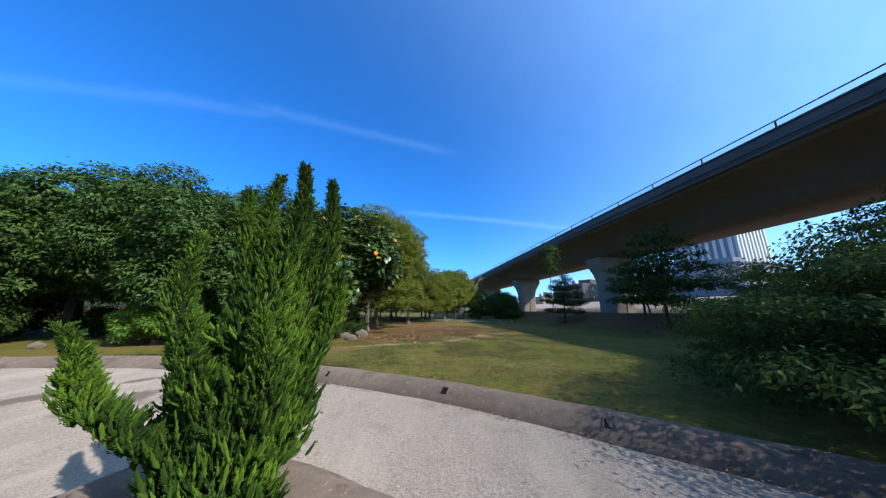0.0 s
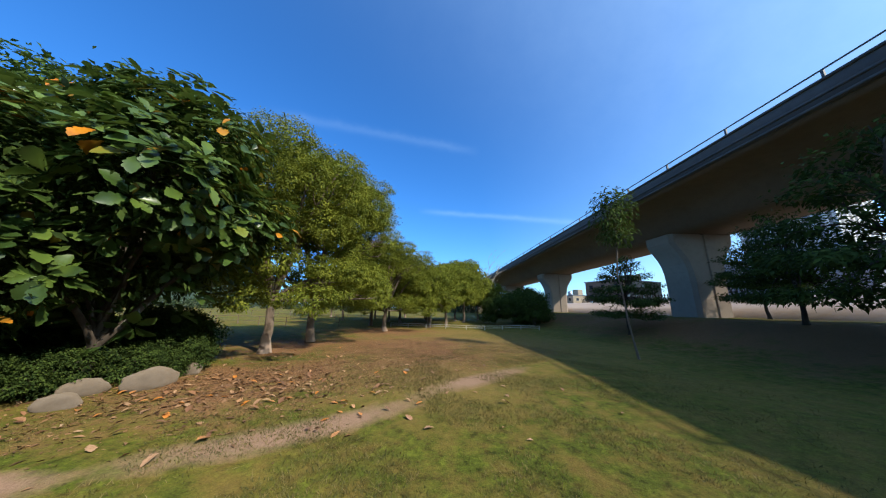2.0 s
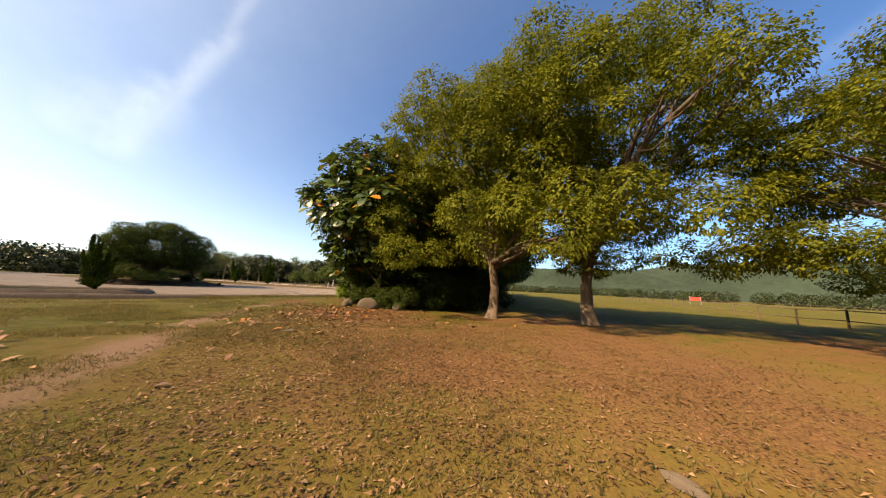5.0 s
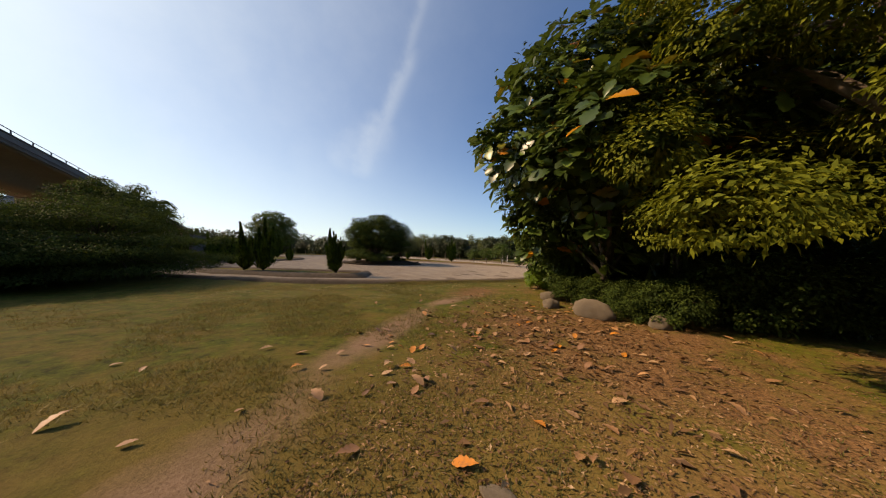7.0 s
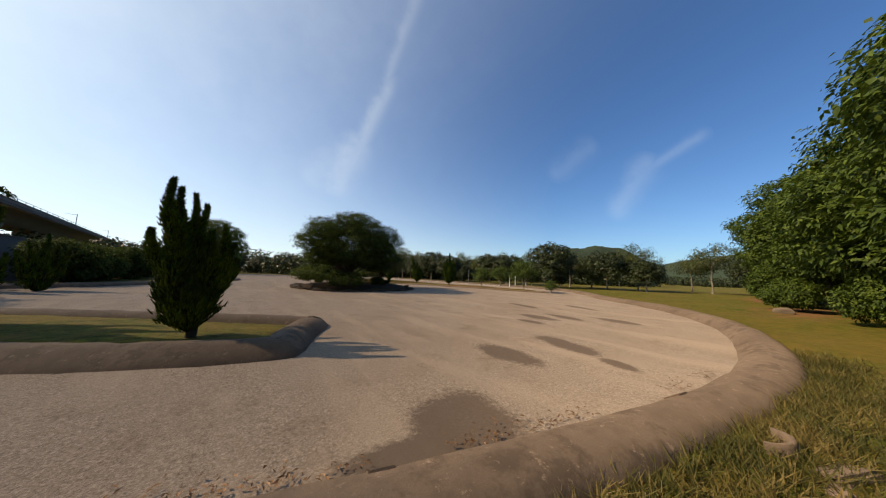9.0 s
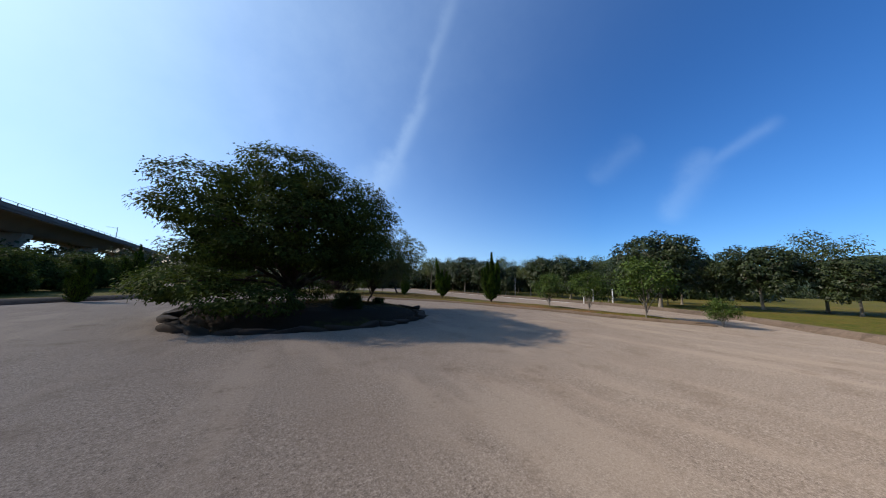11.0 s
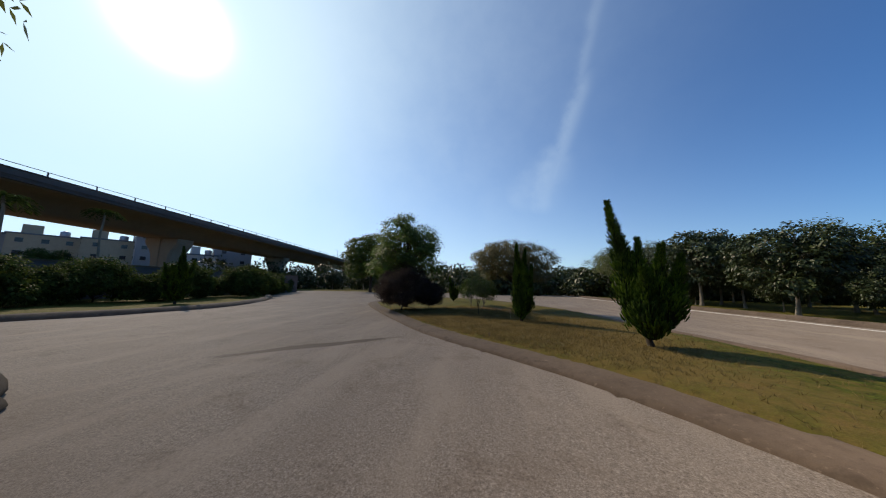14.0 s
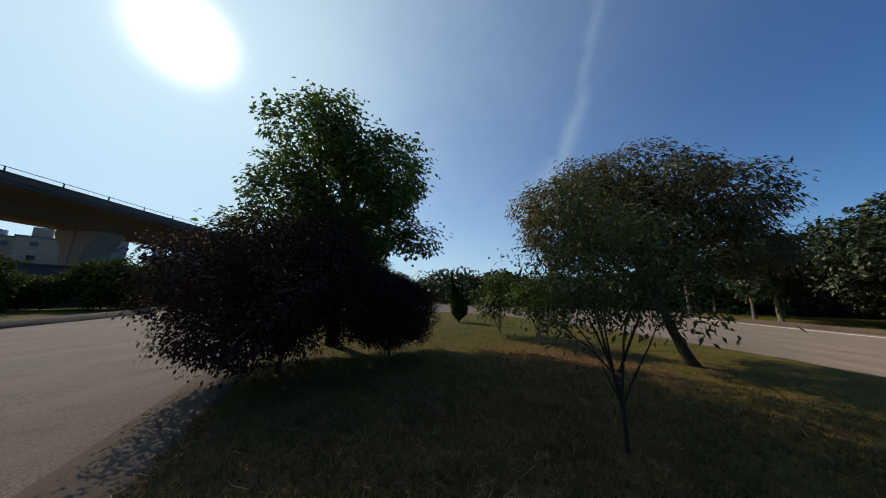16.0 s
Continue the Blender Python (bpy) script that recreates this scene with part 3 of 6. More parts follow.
def broad_tree(name, label, seed, height, r, low, leaf, bark, trunk_r, lobes_n=12, clusters=1500, per=7, spread=0.28, length=0.2, width=0.1, lean=(0, 0), hang=0.0, foot=None, lobes=None, fork=None, shell=0.4, category="tree", group="", flat=0.75, feathery=False, lobe=0.3):
    """A tree on its own foot: trunk, boughs, crown."""
    rng = np.random.default_rng(seed)
    tr = thing(name, label, category, group)
    lobes = lobes or [(x + lean[0], y + lean[1], z, a, b, c) for x, y, z, a, b, c in dome(rng, r, low, height, lobes_n, lobe, flat)]
    fz = fork or low + (height - low) * 0.22
    line = bowed((0, 0, -0.15), (lean[0] * 0.5, lean[1] * 0.5, fz), rng, 0.035, 8)
    rad = trunk_r * (1 + 0.7 * np.exp(-np.linspace(0, 7, 8) * 1.3)) * np.linspace(1, 0.72, 8)
    part("trunk", tube("trunk", M[foot or bark], line, rad, 10), tr)
    v, q = limbs(rng, None, line[-1], lobes, trunk_r)
    part("branchwork", smooth(mesh_np("branchwork", v, [(q, 0)], [M[bark]])), tr)
    if feathery:
        part("crown", fronds("crown", M[leaf], lobes, clusters, seed + 1, length, width, shell=shell), tr)
        return tr
    part("crown", crown("crown", M[leaf], lobes, clusters, per, spread, length, width, seed + 1, hang, 0.14, shell=shell), tr)
    return tr


def put(src, x, y, z=0.08, turn=0.0, size=1.0, high=None, label=""):
    """A further specimen of a thing."""
    ob = copy_thing(src, pose(x, y, z, 0, 0, turn) @ Matrix.Diagonal((size, size, high or size, 1)))
    return tagged(ob, label) if label else ob


def place(src, x, y, z=0.08, turn=0.0, size=1.0, high=None):
    src.matrix_basis = pose(x, y, z, 0, 0, turn) @ Matrix.Diagonal((size, size, high or size, 1))
    return src


def spline(points, step=0.5, closed=False):
    """A smooth line through plan points."""
    p = np.asarray(points, float)
    p = np.concatenate([p[-1:], p, p[:2]]) if closed else np.concatenate([2 * p[:1] - p[1:2], p, 2 * p[-1:] - p[-2:-1]])
    out = []
    for a, b, c, d in zip(p[:-3], p[1:-2], p[2:-1], p[3:]):
        n = max(2, int(np.linalg.norm(c - b) / step))
        t = np.linspace(0, 1, n, endpoint=False)[:, None]
        out.append(0.5 * (2 * b + (c - a) * t + (2 * a - 5 * b + 4 * c - d) * t**2 + (3 * b - a - 3 * c + d) * t**3))
    out = np.concatenate(out)
    return out if closed else np.concatenate([out, p[-2:-1]])


def sweep(name, mat, line, profile, closed=False, rough=0.012, seed=3):
    """A profile (offset to the left of the line, height) drawn along a plan line."""
    rng = np.random.default_rng(seed)
    ahead = np.gradient(line, axis=0) if not closed else (np.roll(line, -1, 0) - np.roll(line, 1, 0))
    ahead = unit(ahead)
    left = np.stack([-ahead[:, 1], ahead[:, 0]], -1)
    pr = np.asarray(profile, float)
    n, k = len(line), len(pr)
    xy = line[:, None] + left[:, None] * pr[None, :, :1]
    z = np.broadcast_to(pr[None, :, 1:], (n, k, 1))
    v = np.concatenate([xy, z], -1) + rng.normal(size=(n, k, 3)) * rough * np.array([1, 1, 0.7])
    i, j = np.arange(n if closed else n - 1)[:, None], np.arange(k - 1)[None]
    i2 = (i + 1) % n
    q = np.stack([i * k + j, i2 * k + j, i2 * k + j + 1, i * k + j + 1], -1).reshape(-1, 4)
    return smooth(mesh_np(name, v.reshape(-1, 3), [(q, 0)], [mat]))


def inside(px, py, poly):
    hit = np.zeros(px.shape, bool)
    for (x1, y1), (x2, y2) in zip(poly, np.roll(poly, -1, 0)):
        cross = (y1 > py) != (y2 > py)
        hit ^= cross & (px < (x2 - x1) * (py - y1) / (y2 - y1 + 1e-12) + x1)
    return hit


def gap_to(px, py, poly):
    """Distance to the rim of a plan outline."""
    best = np.full(px.shape, 1e9)
    for (x1, y1), (x2, y2) in zip(poly, np.roll(poly, -1, 0)):
        dx, dy = x2 - x1, y2 - y1
        t = np.clip(((px - x1) * dx + (py - y1) * dy) / (dx * dx + dy * dy + 1e-12), 0, 1)
        best = np.minimum(best, np.hypot(px - x1 - t * dx, py - y1 - t * dy))
    return best


outer_line, east_line = spline(OUTER, 0.4), spline(EAST, 0.4)
tri_line, isle_line, median_line = spline(TRIANGLE, 0.3, True), spline(ISLE, 0.4, True), spline(MEDIAN, 0.4, True)
road_rim = np.concatenate([outer_line[::-1], east_line[1:], [(18, -75)]])
VIA_X, VIA_YAW = 22.0, 6.8
via_d = np.array([-math.sin(radians(VIA_YAW)), math.cos(radians(VIA_YAW))])
# ---- ground, road, kerbs ----
def axis(lo, hi, step, reach):
    mid = np.arange(lo, hi + step / 2, step)
    far = step * 1.22 ** np.arange(1, 40)
    far = np.cumsum(far)
    far = far[far < reach]
    return np.concatenate([(lo - far)[::-1], mid, hi + far])


def swell(x, y):
    return 0.05 * np.sin(x * 0.31 + 1.0) * np.cos(y * 0.27) + 0.03 * np.sin(x * 0.9 + y * 0.7) + 0.012 * np.sin(x * 2.3) * np.sin(y * 2.6 + 0.6)


def on_road(x, y):
    """1 well inside the paved area, 0 on the grass."""
    rim = gap_to(x, y, road_rim[::2])
    d = np.where(inside(x, y, road_rim[::2]), rim, -rim)
    for hole in (tri_line[::2], isle_line[::2], median_line[::2]):
        gap = gap_to(x, y, hole)
        h = np.where(inside(x, y, hole), -gap, gap)
        d = np.minimum(d, h)
    return d


def ground_height(x, y):
    x, y = np.asarray(x, float), np.asarray(y, float)
    d = on_road(x, y)
    z = 0.12 + swell(x, y) + np.clip((-d - 1) / 20, 0, 1) * 0.05
    run = x + 0.119 * y
    bank = np.clip((run - 15.5) / 7.5, 0, 1)
    z = z + 1.5 * bank * bank * (3 - 2 * bank) * np.clip((y + 14) / 12, 0.25, 1)
    for hole, lift in ((tri_line[::2], 0.06), (isle_line[::2], 0.28), (median_line[::2], 0.08)):
        g = np.where(inside(x, y, hole), gap_to(x, y, hole), 0)
        z = z + np.clip((g - 0.5) / 1.5, 0, 1) * lift
    rim = np.clip((-d - 0.32) / 0.42, 0, 1)
    return z * rim - 0.14 * (1 - rim)


def finer(a, lo, hi):
    """Halves the steps of a grid line between two places."""
    mid = (a[1:] + a[:-1]) / 2
    return np.sort(np.concatenate([a, mid[(mid > lo) & (mid < hi)]]))


gx, gy = finer(axis(-62, 46, 0.5, 2400), -31, 9), finer(axis(-72, 66, 0.5, 2400), -36, 12)
X, Y = np.meshgrid(gx, gy)
near = (np.abs(X + 8) < 60) & (np.abs(Y + 3) < 75)
Z = np.full(X.shape, 0.12)
Z[near] = ground_height(X[near], Y[near])
n_x = len(gx)
ii, jj = np.meshgrid(np.arange(len(gy) - 1), np.arange(n_x - 1), indexing="ij")
quads = np.stack([ii * n_x + jj, ii * n_x + jj + 1, (ii + 1) * n_x + jj + 1, (ii + 1) * n_x + jj], -1).reshape(-1, 4)
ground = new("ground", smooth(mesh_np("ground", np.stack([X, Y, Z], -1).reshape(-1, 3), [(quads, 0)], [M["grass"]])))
tagged(ground, "short dry park lawn with leaf litter", "ground", kind="structure")


def ground_z(x, y):
    """Heights read off the ground sheet."""
    x, y = np.atleast_1d(np.asarray(x, float)), np.atleast_1d(np.asarray(y, float))
    i, j = np.clip(np.searchsorted(gy, y) - 1, 0, len(gy) - 2), np.clip(np.searchsorted(gx, x) - 1, 0, len(gx) - 2)
    v, u = (y - gy[i]) / (gy[i + 1] - gy[i]), (x - gx[j]) / (gx[j + 1] - gx[j])
    return (Z[i, j] * (1 - u) + Z[i, j + 1] * u) * (1 - v) + (Z[i + 1, j] * (1 - u) + Z[i + 1, j + 1] * u) * v


def ground_at(x, y):
    return float(ground_z(x, y)[0])


rx_, ry_ = np.arange(-42, 20.1, 0.5), np.arange(-76, 11.1, 0.5)
RX, RY = np.meshgrid(rx_, ry_)
RD = on_road(RX, RY)
RZ = 0.012 * np.sin(RX * 0.8) * np.sin(RY * 0.7 + 1) + 0.008 * np.sin(RX * 2.1 + RY)
n_r = len(rx_)
ii, jj = np.meshgrid(np.arange(len(ry_) - 1), np.arange(n_r - 1), indexing="ij")
rq = np.stack([ii * n_r + jj, ii * n_r + jj + 1, (ii + 1) * n_r + jj + 1, (ii + 1) * n_r + jj], -1).reshape(-1, 4)
keep = (RD.ravel()[rq] > -0.55).all(1)
road = new("road", smooth(mesh_np("road", np.stack([RX, RY, RZ], -1).reshape(-1, 3), [(rq[keep], 0)], [M["road"]])))
tagged(road, "worn pale concrete road with dark damp patches", "road", kind="structure")

KERB = [(0.06, -0.1), (0.03, 0.02), (-0.08, 0.12), (-0.22, 0.22), (-0.38, 0.265), (-0.6, 0.245), (-0.74, 0.17), (-0.82, -0.1)]
KERB_L = [(-o, h) for o, h in KERB]
STRIP = [(0.04, -0.1), (0.02, 0.03), (-0.05, 0.075), (-0.3, 0.1), (-0.62, 0.125), (-0.78, 0.11), (-0.86, -0.1)]
STRIP_L = [(-o, h) for o, h in STRIP]
for name, line, prof, closed, label in (
    ("kerb_outer", outer_line, KERB, False, "rounded grey concrete kerb beside the lawn"),
    ("kerb_east", east_line, KERB_L, False, "rounded grey concrete kerb along the grass strip"),
    ("kerb_triangle", tri_line, KERB_L, True, "sloped concrete kerb round a triangular bed"),
    ("kerb_median", median_line, KERB, True, "wide flat concrete kerb round the median"),
):
    area = 0.5 * np.sum(line[:, 0] * np.roll(line[:, 1], -1) - line[:, 1] * np.roll(line[:, 0], -1))
    if closed:
        prof = ((STRIP_L if area > 0 else STRIP) if name == "kerb_median" else (KERB_L if area > 0 else KERB))
    tagged(new(name, sweep(name, M["strip" if name == "kerb_median" else "kerb"], line, prof, closed)), label, "kerb", kind="structure")

# ---- viaduct ----
via = thing("viaduct", "long concrete railway viaduct on flared piers", "viaduct", kind="structure", at=pose(VIA_X, 0, 0, 0, 0, VIA_YAW))
S0, S1 = -420.0, 520.0


def extrude(name, mat, profile, a=S0, b=S1, steps=1):
    pr = np.asarray(profile, float)
    k = len(pr)
    s = np.linspace(a, b, steps + 1)
    v = np.concatenate([np.stack([pr[:, 0], np.full(k, y), pr[:, 1]], -1) for y in s])
    i, j = np.arange(steps)[:, None], np.arange(k)[None]
    j2 = (j + 1) % k
    q = np.stack([i * k + j, (i + 1) * k + j, (i + 1) * k + j2, i * k + j2], -1).reshape(-1, 4)
    ends = np.stack([np.arange(k), np.arange(k)[::-1] + steps * k])
    return mesh_np(name, v, [(q, 0), (ends, 0)], [mat])


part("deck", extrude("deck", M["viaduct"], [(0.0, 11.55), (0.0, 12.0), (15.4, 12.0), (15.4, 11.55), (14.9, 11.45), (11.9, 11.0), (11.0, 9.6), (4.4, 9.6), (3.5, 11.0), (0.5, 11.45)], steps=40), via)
part("parapet", extrude("parapet", M["dark_concrete"], [(-0.12, 11.6), (-0.12, 12.92), (0.12, 12.92), (0.12, 12.004), (0.003, 12.004), (-0.003, 11.6)]), via, "dark weathered parapet")
part("parapet", extrude("parapet", M["dark_concrete"], [(15.52, 11.6), (15.403, 11.6), (15.397, 12.004), (15.28, 12.004), (15.28, 12.92), (15.52, 12.92)]), via, "dark weathered parapet")
for z, deep in ((11.62, 0.3), (12.1, 0.19), (12.78, 0.22)):
    part("cornice", extrude("cornice", M["dark_concrete"], [(-deep, z), (-deep, z + 0.12), (-0.123, z + 0.12), (-0.123, z)]), via, "dark ledge along the parapet")
for u in (0.0, 15.4):
    part("handrail", extrude("handrail", M["rail"], [(u - 0.03, 13.38), (u - 0.03, 13.44), (u + 0.03, 13.44), (u + 0.03, 13.38)]), via)
    post_me = box("rail_post", M["rail"], 0.1, 0.1, 0.5, (0, 0, 13.14))
    for k in range(60):
        part("rail_post", post_me, via, at=pose(u, -120 + 4.2 * k, 0))


def pier_mesh():
    prof = []
    for z, half in ((-0.5, 1.7), (0.0, 1.7), (4.6, 1.7), (5.8, 1.78), (6.6, 1.95), (7.3, 2.25), (7.9, 2.65), (8.4, 3.0), (8.7, 3.15), (9.5, 3.2)):
        prof.append((z, half))
    bm = bmesh.new()
    rings = []
    for z, half in prof:
        d = 1.6
        c = 0.3
        ring = [bm.verts.new((x, y, z)) for x, y in ((-half + c, -d), (-0.22, -d), (-0.18, -d + 0.12), (0.18, -d + 0.12), (0.22, -d), (half - c, -d), (half, -d + c), (half, d - c), (half - c, d), (0.22, d), (0.18, d - 0.12), (-0.18, d - 0.12), (-0.22, d), (-half + c, d), (-half, d - c), (-half, -d + c))]
        rings.append(ring)
    for a, b in zip(rings[:-1], rings[1:]):
        for k in range(len(a)):
            bm.faces.new((a[k], a[(k + 1) % len(a)], b[(k + 1) % len(a)], b[k]))
    bm.faces.new(rings[-1])
    return from_bm("pier", bm, M["pier"])


pier_me = pier_mesh()
pad_me = box("bearing", M["dark_concrete"], 1.0, 1.0, 0.14, (0, 0, 9.57), 0.02)
for k in range(-8, 12):
    s = 38.3 + (30.0 if k >= 0 else 33.4) * k
    pr = part("pier", pier_me, via, "pale flared concrete pier", at=pose(7.7, s, 0))
    for u in (-2.2, 2.2):
        part("bearing", pad_me, pr, at=pose(u, 0, 0))

# paved yard on the bank beyond the viaduct
yard = thing("pavement", "pale dusty paving beyond the viaduct", "pavement", kind="structure", at=pose(VIA_X, 0, 0, 0, 0, VIA_YAW))


def yard_z(u, s):
    """Height of the bank beyond the viaduct, u across and s along the viaduct."""
    k = np.clip((np.asarray(s, float) - 4.0) / 34.0, 0, 1)
    k = k * k * (3 - 2 * k)
    return np.interp(u, (9.4, 9.9, 10.8, 46.0), (1.1, 1.5, 1.72, 1.8)) * (1 - k) + np.interp(u, (9.4, 9.9, 10.8, 30.0, 64.0), (1.1, 1.7, 2.35, 4.5, 6.4)) * k


yu, ys = np.array([9.4, 9.9, 10.8, 14.0, 18.0, 24.0, 30.0, 38.0, 46.0, 55.0, 64.0]), np.arange(-60.0, 301.0, 6.0)
YU, YS = np.meshgrid(yu, ys)
YZ = yard_z(YU, YS) + 0.05 * np.sin(YU * 0.5 + YS * 0.31)
yi, yj = np.meshgrid(np.arange(len(ys) - 1), np.arange(len(yu) - 1), indexing="ij")
y0 = yi * len(yu) + yj
part("paving", smooth(mesh_np("paving", np.stack([YU, YS, YZ], -1).reshape(-1, 3), [(np.stack([y0, y0 + 1, y0 + len(yu) + 1, y0 + len(yu)], -1).reshape(-1, 4), 0)], [M["yard"]])), yard)
yard_fence = thing("yard_fence", "low weathered picket fence across the yard", "fence", at=pose(VIA_X, 0, 0, 0, 0, VIA_YAW))
picket = box("picket", M["dark_bark"], 0.06, 0.3, 1.35, (0, 0, 0.6), 0.01)
for k in range(64):
    q = 52 + k * 0.75
    part("picket", picket, yard_fence, at=pose(31.0, q, float(yard_z(31.0, q))))
for h in (0.35, 1.0):
    part("rail", tube("rail", M["dark_bark"], [(31.06, q, float(yard_z(31.0, q)) + h) for q in (51.8, 60, 70, 80, 90, 99.6)], [0.05] * 6, 6), yard_fence)

# ---- trees ----
rng0 = np.random.default_rng(5)
def shared(src, spots):
    for x, y, a, s, *more in spots:
        put(src, x, y, ground_at(x, y) - 0.03, a, s, *more)


rng_c = np.random.default_rng(12)
camphor_lobes = dome(rng_c, 4.45, 3.3, 9.2, 105, 0.15, 0.74)[1:]
for k in range(27):
    a, q = k * 2.399, rng_c.uniform(2.2, 4.3)
    camphor_lobes.append((math.cos(a) * q, math.sin(a) * q, rng_c.uniform(1.9, 3.5), 0.7, 0.7, rng_c.uniform(0.4, 0.7)))
camphor = broad_tree("camphor_tree", "spreading camphor tree with yellow-green crown and limewashed trunk", 11, 9.4, 4.6, 1.35, "camphor", "bark", 0.19, 120, 12500, 10, 0.085, 0.095, 0.05, foot="lime", group="park trees", hang=0.1, shell=0.3, lobes=camphor_lobes, fork=1.9)
place(camphor, -6.3, 22.4, 0.08, 30, 1.1)
shared(camphor, [(-6.4, 26.0, 170, 1.08), (-4.2, 33.0, 80, 0.88, 0.74), (-7.4, 38.5, 200, 0.9)])
park = broad_tree("park_tree", "yellow-green park tree with rounded crown and pale trunk", 13, 7.6, 4.0, 1.5, "camphor", "bark", 0.16, 70, 3000, 8, 0.14, 0.2, 0.11, foot="lime", group="park trees", hang=0.2, shell=0.35, lobe=0.19, flat=0.62)
place(park, -2.4, 46, 0.1, 20)
shared(park, [(-5.5, 43.5, 200, 1.05), (0.2, 42.6, 130, 1.0), (-13, 56, 300, 1.0), (2.2, 50, 50, 1.0, 1.25), (-1.2, 38.4, 320, 0.78), (-3.4, 51, 70, 1.0), (0.8, 54.5, 260, 1.0, 1.3), (-8.6, 49, 20, 1.0), (-15, 48, 90, 1.0), (-10, 66, 210, 1.1), (-24, 62, 10, 1.1), (4.6, 60, 10, 1.0), (-4.5, 57, 150, 1.0), (-19, 71, 30, 1.1), (-33, 70, 60, 1.1), (8, 72, 60, 1.1)])

wood = broad_tree("forest_tree", "dense dark green broadleaf tree at the wood's edge", 21, 9.6, 4.4, 0.9, "forest", "dark_bark", 0.2, 60, 5000, 9, 0.17, 0.21, 0.11, flat=0.5, group="wood's edge trees", shell=0.45)
place(wood, -11.4, 18.2, 0.1, 0, 1.0)
shared(wood, [(-12.4, 14.6, 250, 0.92, 0.87), (-16.9, 15.3, 60, 0.87, 1.03), (-20.3, 15.0, 140, 1.03), (-25, 13.6, 220, 0.93), (-30.5, 12.8, 300, 0.98), (-36, 12.3, 30, 0.93), (-42, 12, 110, 0.9), (-48, 12.4, 190, 0.9), (-55, 13, 250, 0.9), (-62, 13, 20, 0.95), (-18.5, 20.3, 20, 1.0), (-25, 18.8, 80, 1.0), (-32, 18, 170, 1.0), (-40, 17.5, 280, 1.0)])

# understorey along the wood
shrub = broad_tree("shrub", "low leafy dark green shrub in front of the wood", 31, 2.6, 1.7, 0.05, "forest", "dark_bark", 0.05, 22, 1500, 8, 0.13, 0.16, 0.085, group="understorey shrubs", fork=0.3, category="shrub", shell=0.6)
place(shrub, -8.7, 14.5, 0.1, 0, 1.15, 1.3)
shared(shrub, [(x, 15.6 + 0.33 * (x + 10) * (1 if x > -28 else 0) - (5.9 if x <= -28 else 0) + 0.5 * math.sin(x * 1.7), x * 77 % 360, 0.5 + 0.3 * (math.sin(x * 2.3) ** 2)) for x in (-13.6, -20.8, -26, -32, -40, -49)])
# clumps in the shaded leaf colour, filling dark hollows below the crowns
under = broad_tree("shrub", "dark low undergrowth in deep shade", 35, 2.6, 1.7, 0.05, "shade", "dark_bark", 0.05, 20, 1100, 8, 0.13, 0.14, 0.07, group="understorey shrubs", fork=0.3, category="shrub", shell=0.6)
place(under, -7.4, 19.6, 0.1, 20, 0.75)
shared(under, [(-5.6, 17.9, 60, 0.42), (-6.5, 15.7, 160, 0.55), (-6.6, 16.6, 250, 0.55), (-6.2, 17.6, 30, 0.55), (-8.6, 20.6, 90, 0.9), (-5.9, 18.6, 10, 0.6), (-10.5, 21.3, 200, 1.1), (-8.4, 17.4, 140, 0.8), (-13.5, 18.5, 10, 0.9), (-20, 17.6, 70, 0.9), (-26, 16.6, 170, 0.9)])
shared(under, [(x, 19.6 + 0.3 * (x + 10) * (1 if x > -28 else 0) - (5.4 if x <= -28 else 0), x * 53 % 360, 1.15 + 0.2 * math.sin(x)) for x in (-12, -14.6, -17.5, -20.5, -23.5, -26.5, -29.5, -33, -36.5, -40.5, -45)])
# added clumps in place of a hanging branch, sunlight put into their leaves
sunlit_clump = broad_tree("shrub", "bright yellow-green clump coloured as a sunlit low branch", 33, 2.3, 1.5, 0.1, "bright", "dark_bark", 0.05, 20, 1300, 8, 0.12, 0.14, 0.075, group="understorey shrubs", fork=0.3, category="shrub", shell=0.6)
place(sunlit_clump, -11.4, 13.7, 0.1, 0, 0.95)
shared(sunlit_clump, [(-13.6, 12.9, 100, 0.8), (-9.3, 12.9, 50, 0.5), (-8.2, 13.3, 170, 0.4)])
shared(shrub, [(-10.7, 14.0, 130, 1.05, 1.15)])


# ---- breadfruit tree ----
def lobed_leaf():
    """One half of a lobed leaf's outline: along, aside."""
    return np.array([(0.0, 0.012), (0.12, 0.05), (0.25, 0.15), (0.32, 0.185), (0.36, 0.14), (0.48, 0.25), (0.55, 0.27), (0.59, 0.21), (0.7, 0.28), (0.78, 0.26), (0.81, 0.2), (0.92, 0.14), (1.0, 0.0)])


def lobed_arrays(base, ahead, up, length, rng):
    half = lobed_leaf()
    k = len(half)
    side = unit(np.cross(ahead, up))
    up = np.cross(side, ahead)
    verts, faces = [], []
    for b, a, s, u, ln in zip(base, ahead, side, up, length):
        sag, lift = rng.uniform(0.1, 0.35), rng.uniform(0.1, 0.4)
        t = half[:, :1]
        spine = b + a * t * ln - u * (t**2) * ln * sag
        wide = half[:, 1:] * ln
        left, right = spine + s * wide + u * wide * lift, spine - s * wide + u * wide * lift
        verts += [spine, left, right]
    v = np.concatenate(verts)
    n = len(base)
    i = np.arange(n)[:, None, None] * 3 * k
    j = np.arange(k - 1)[None, :, None]
    lq = np.concatenate([i + j, i + j + 1, i + k + j + 1, i + k + j], -1).reshape(-1, 4)
    rq_ = np.concatenate([i + j + 1, i + j, i + 2 * k + j, i + 2 * k + j + 1], -1).reshape(-1, 4)
    return v, np.concatenate([lq, rq_])


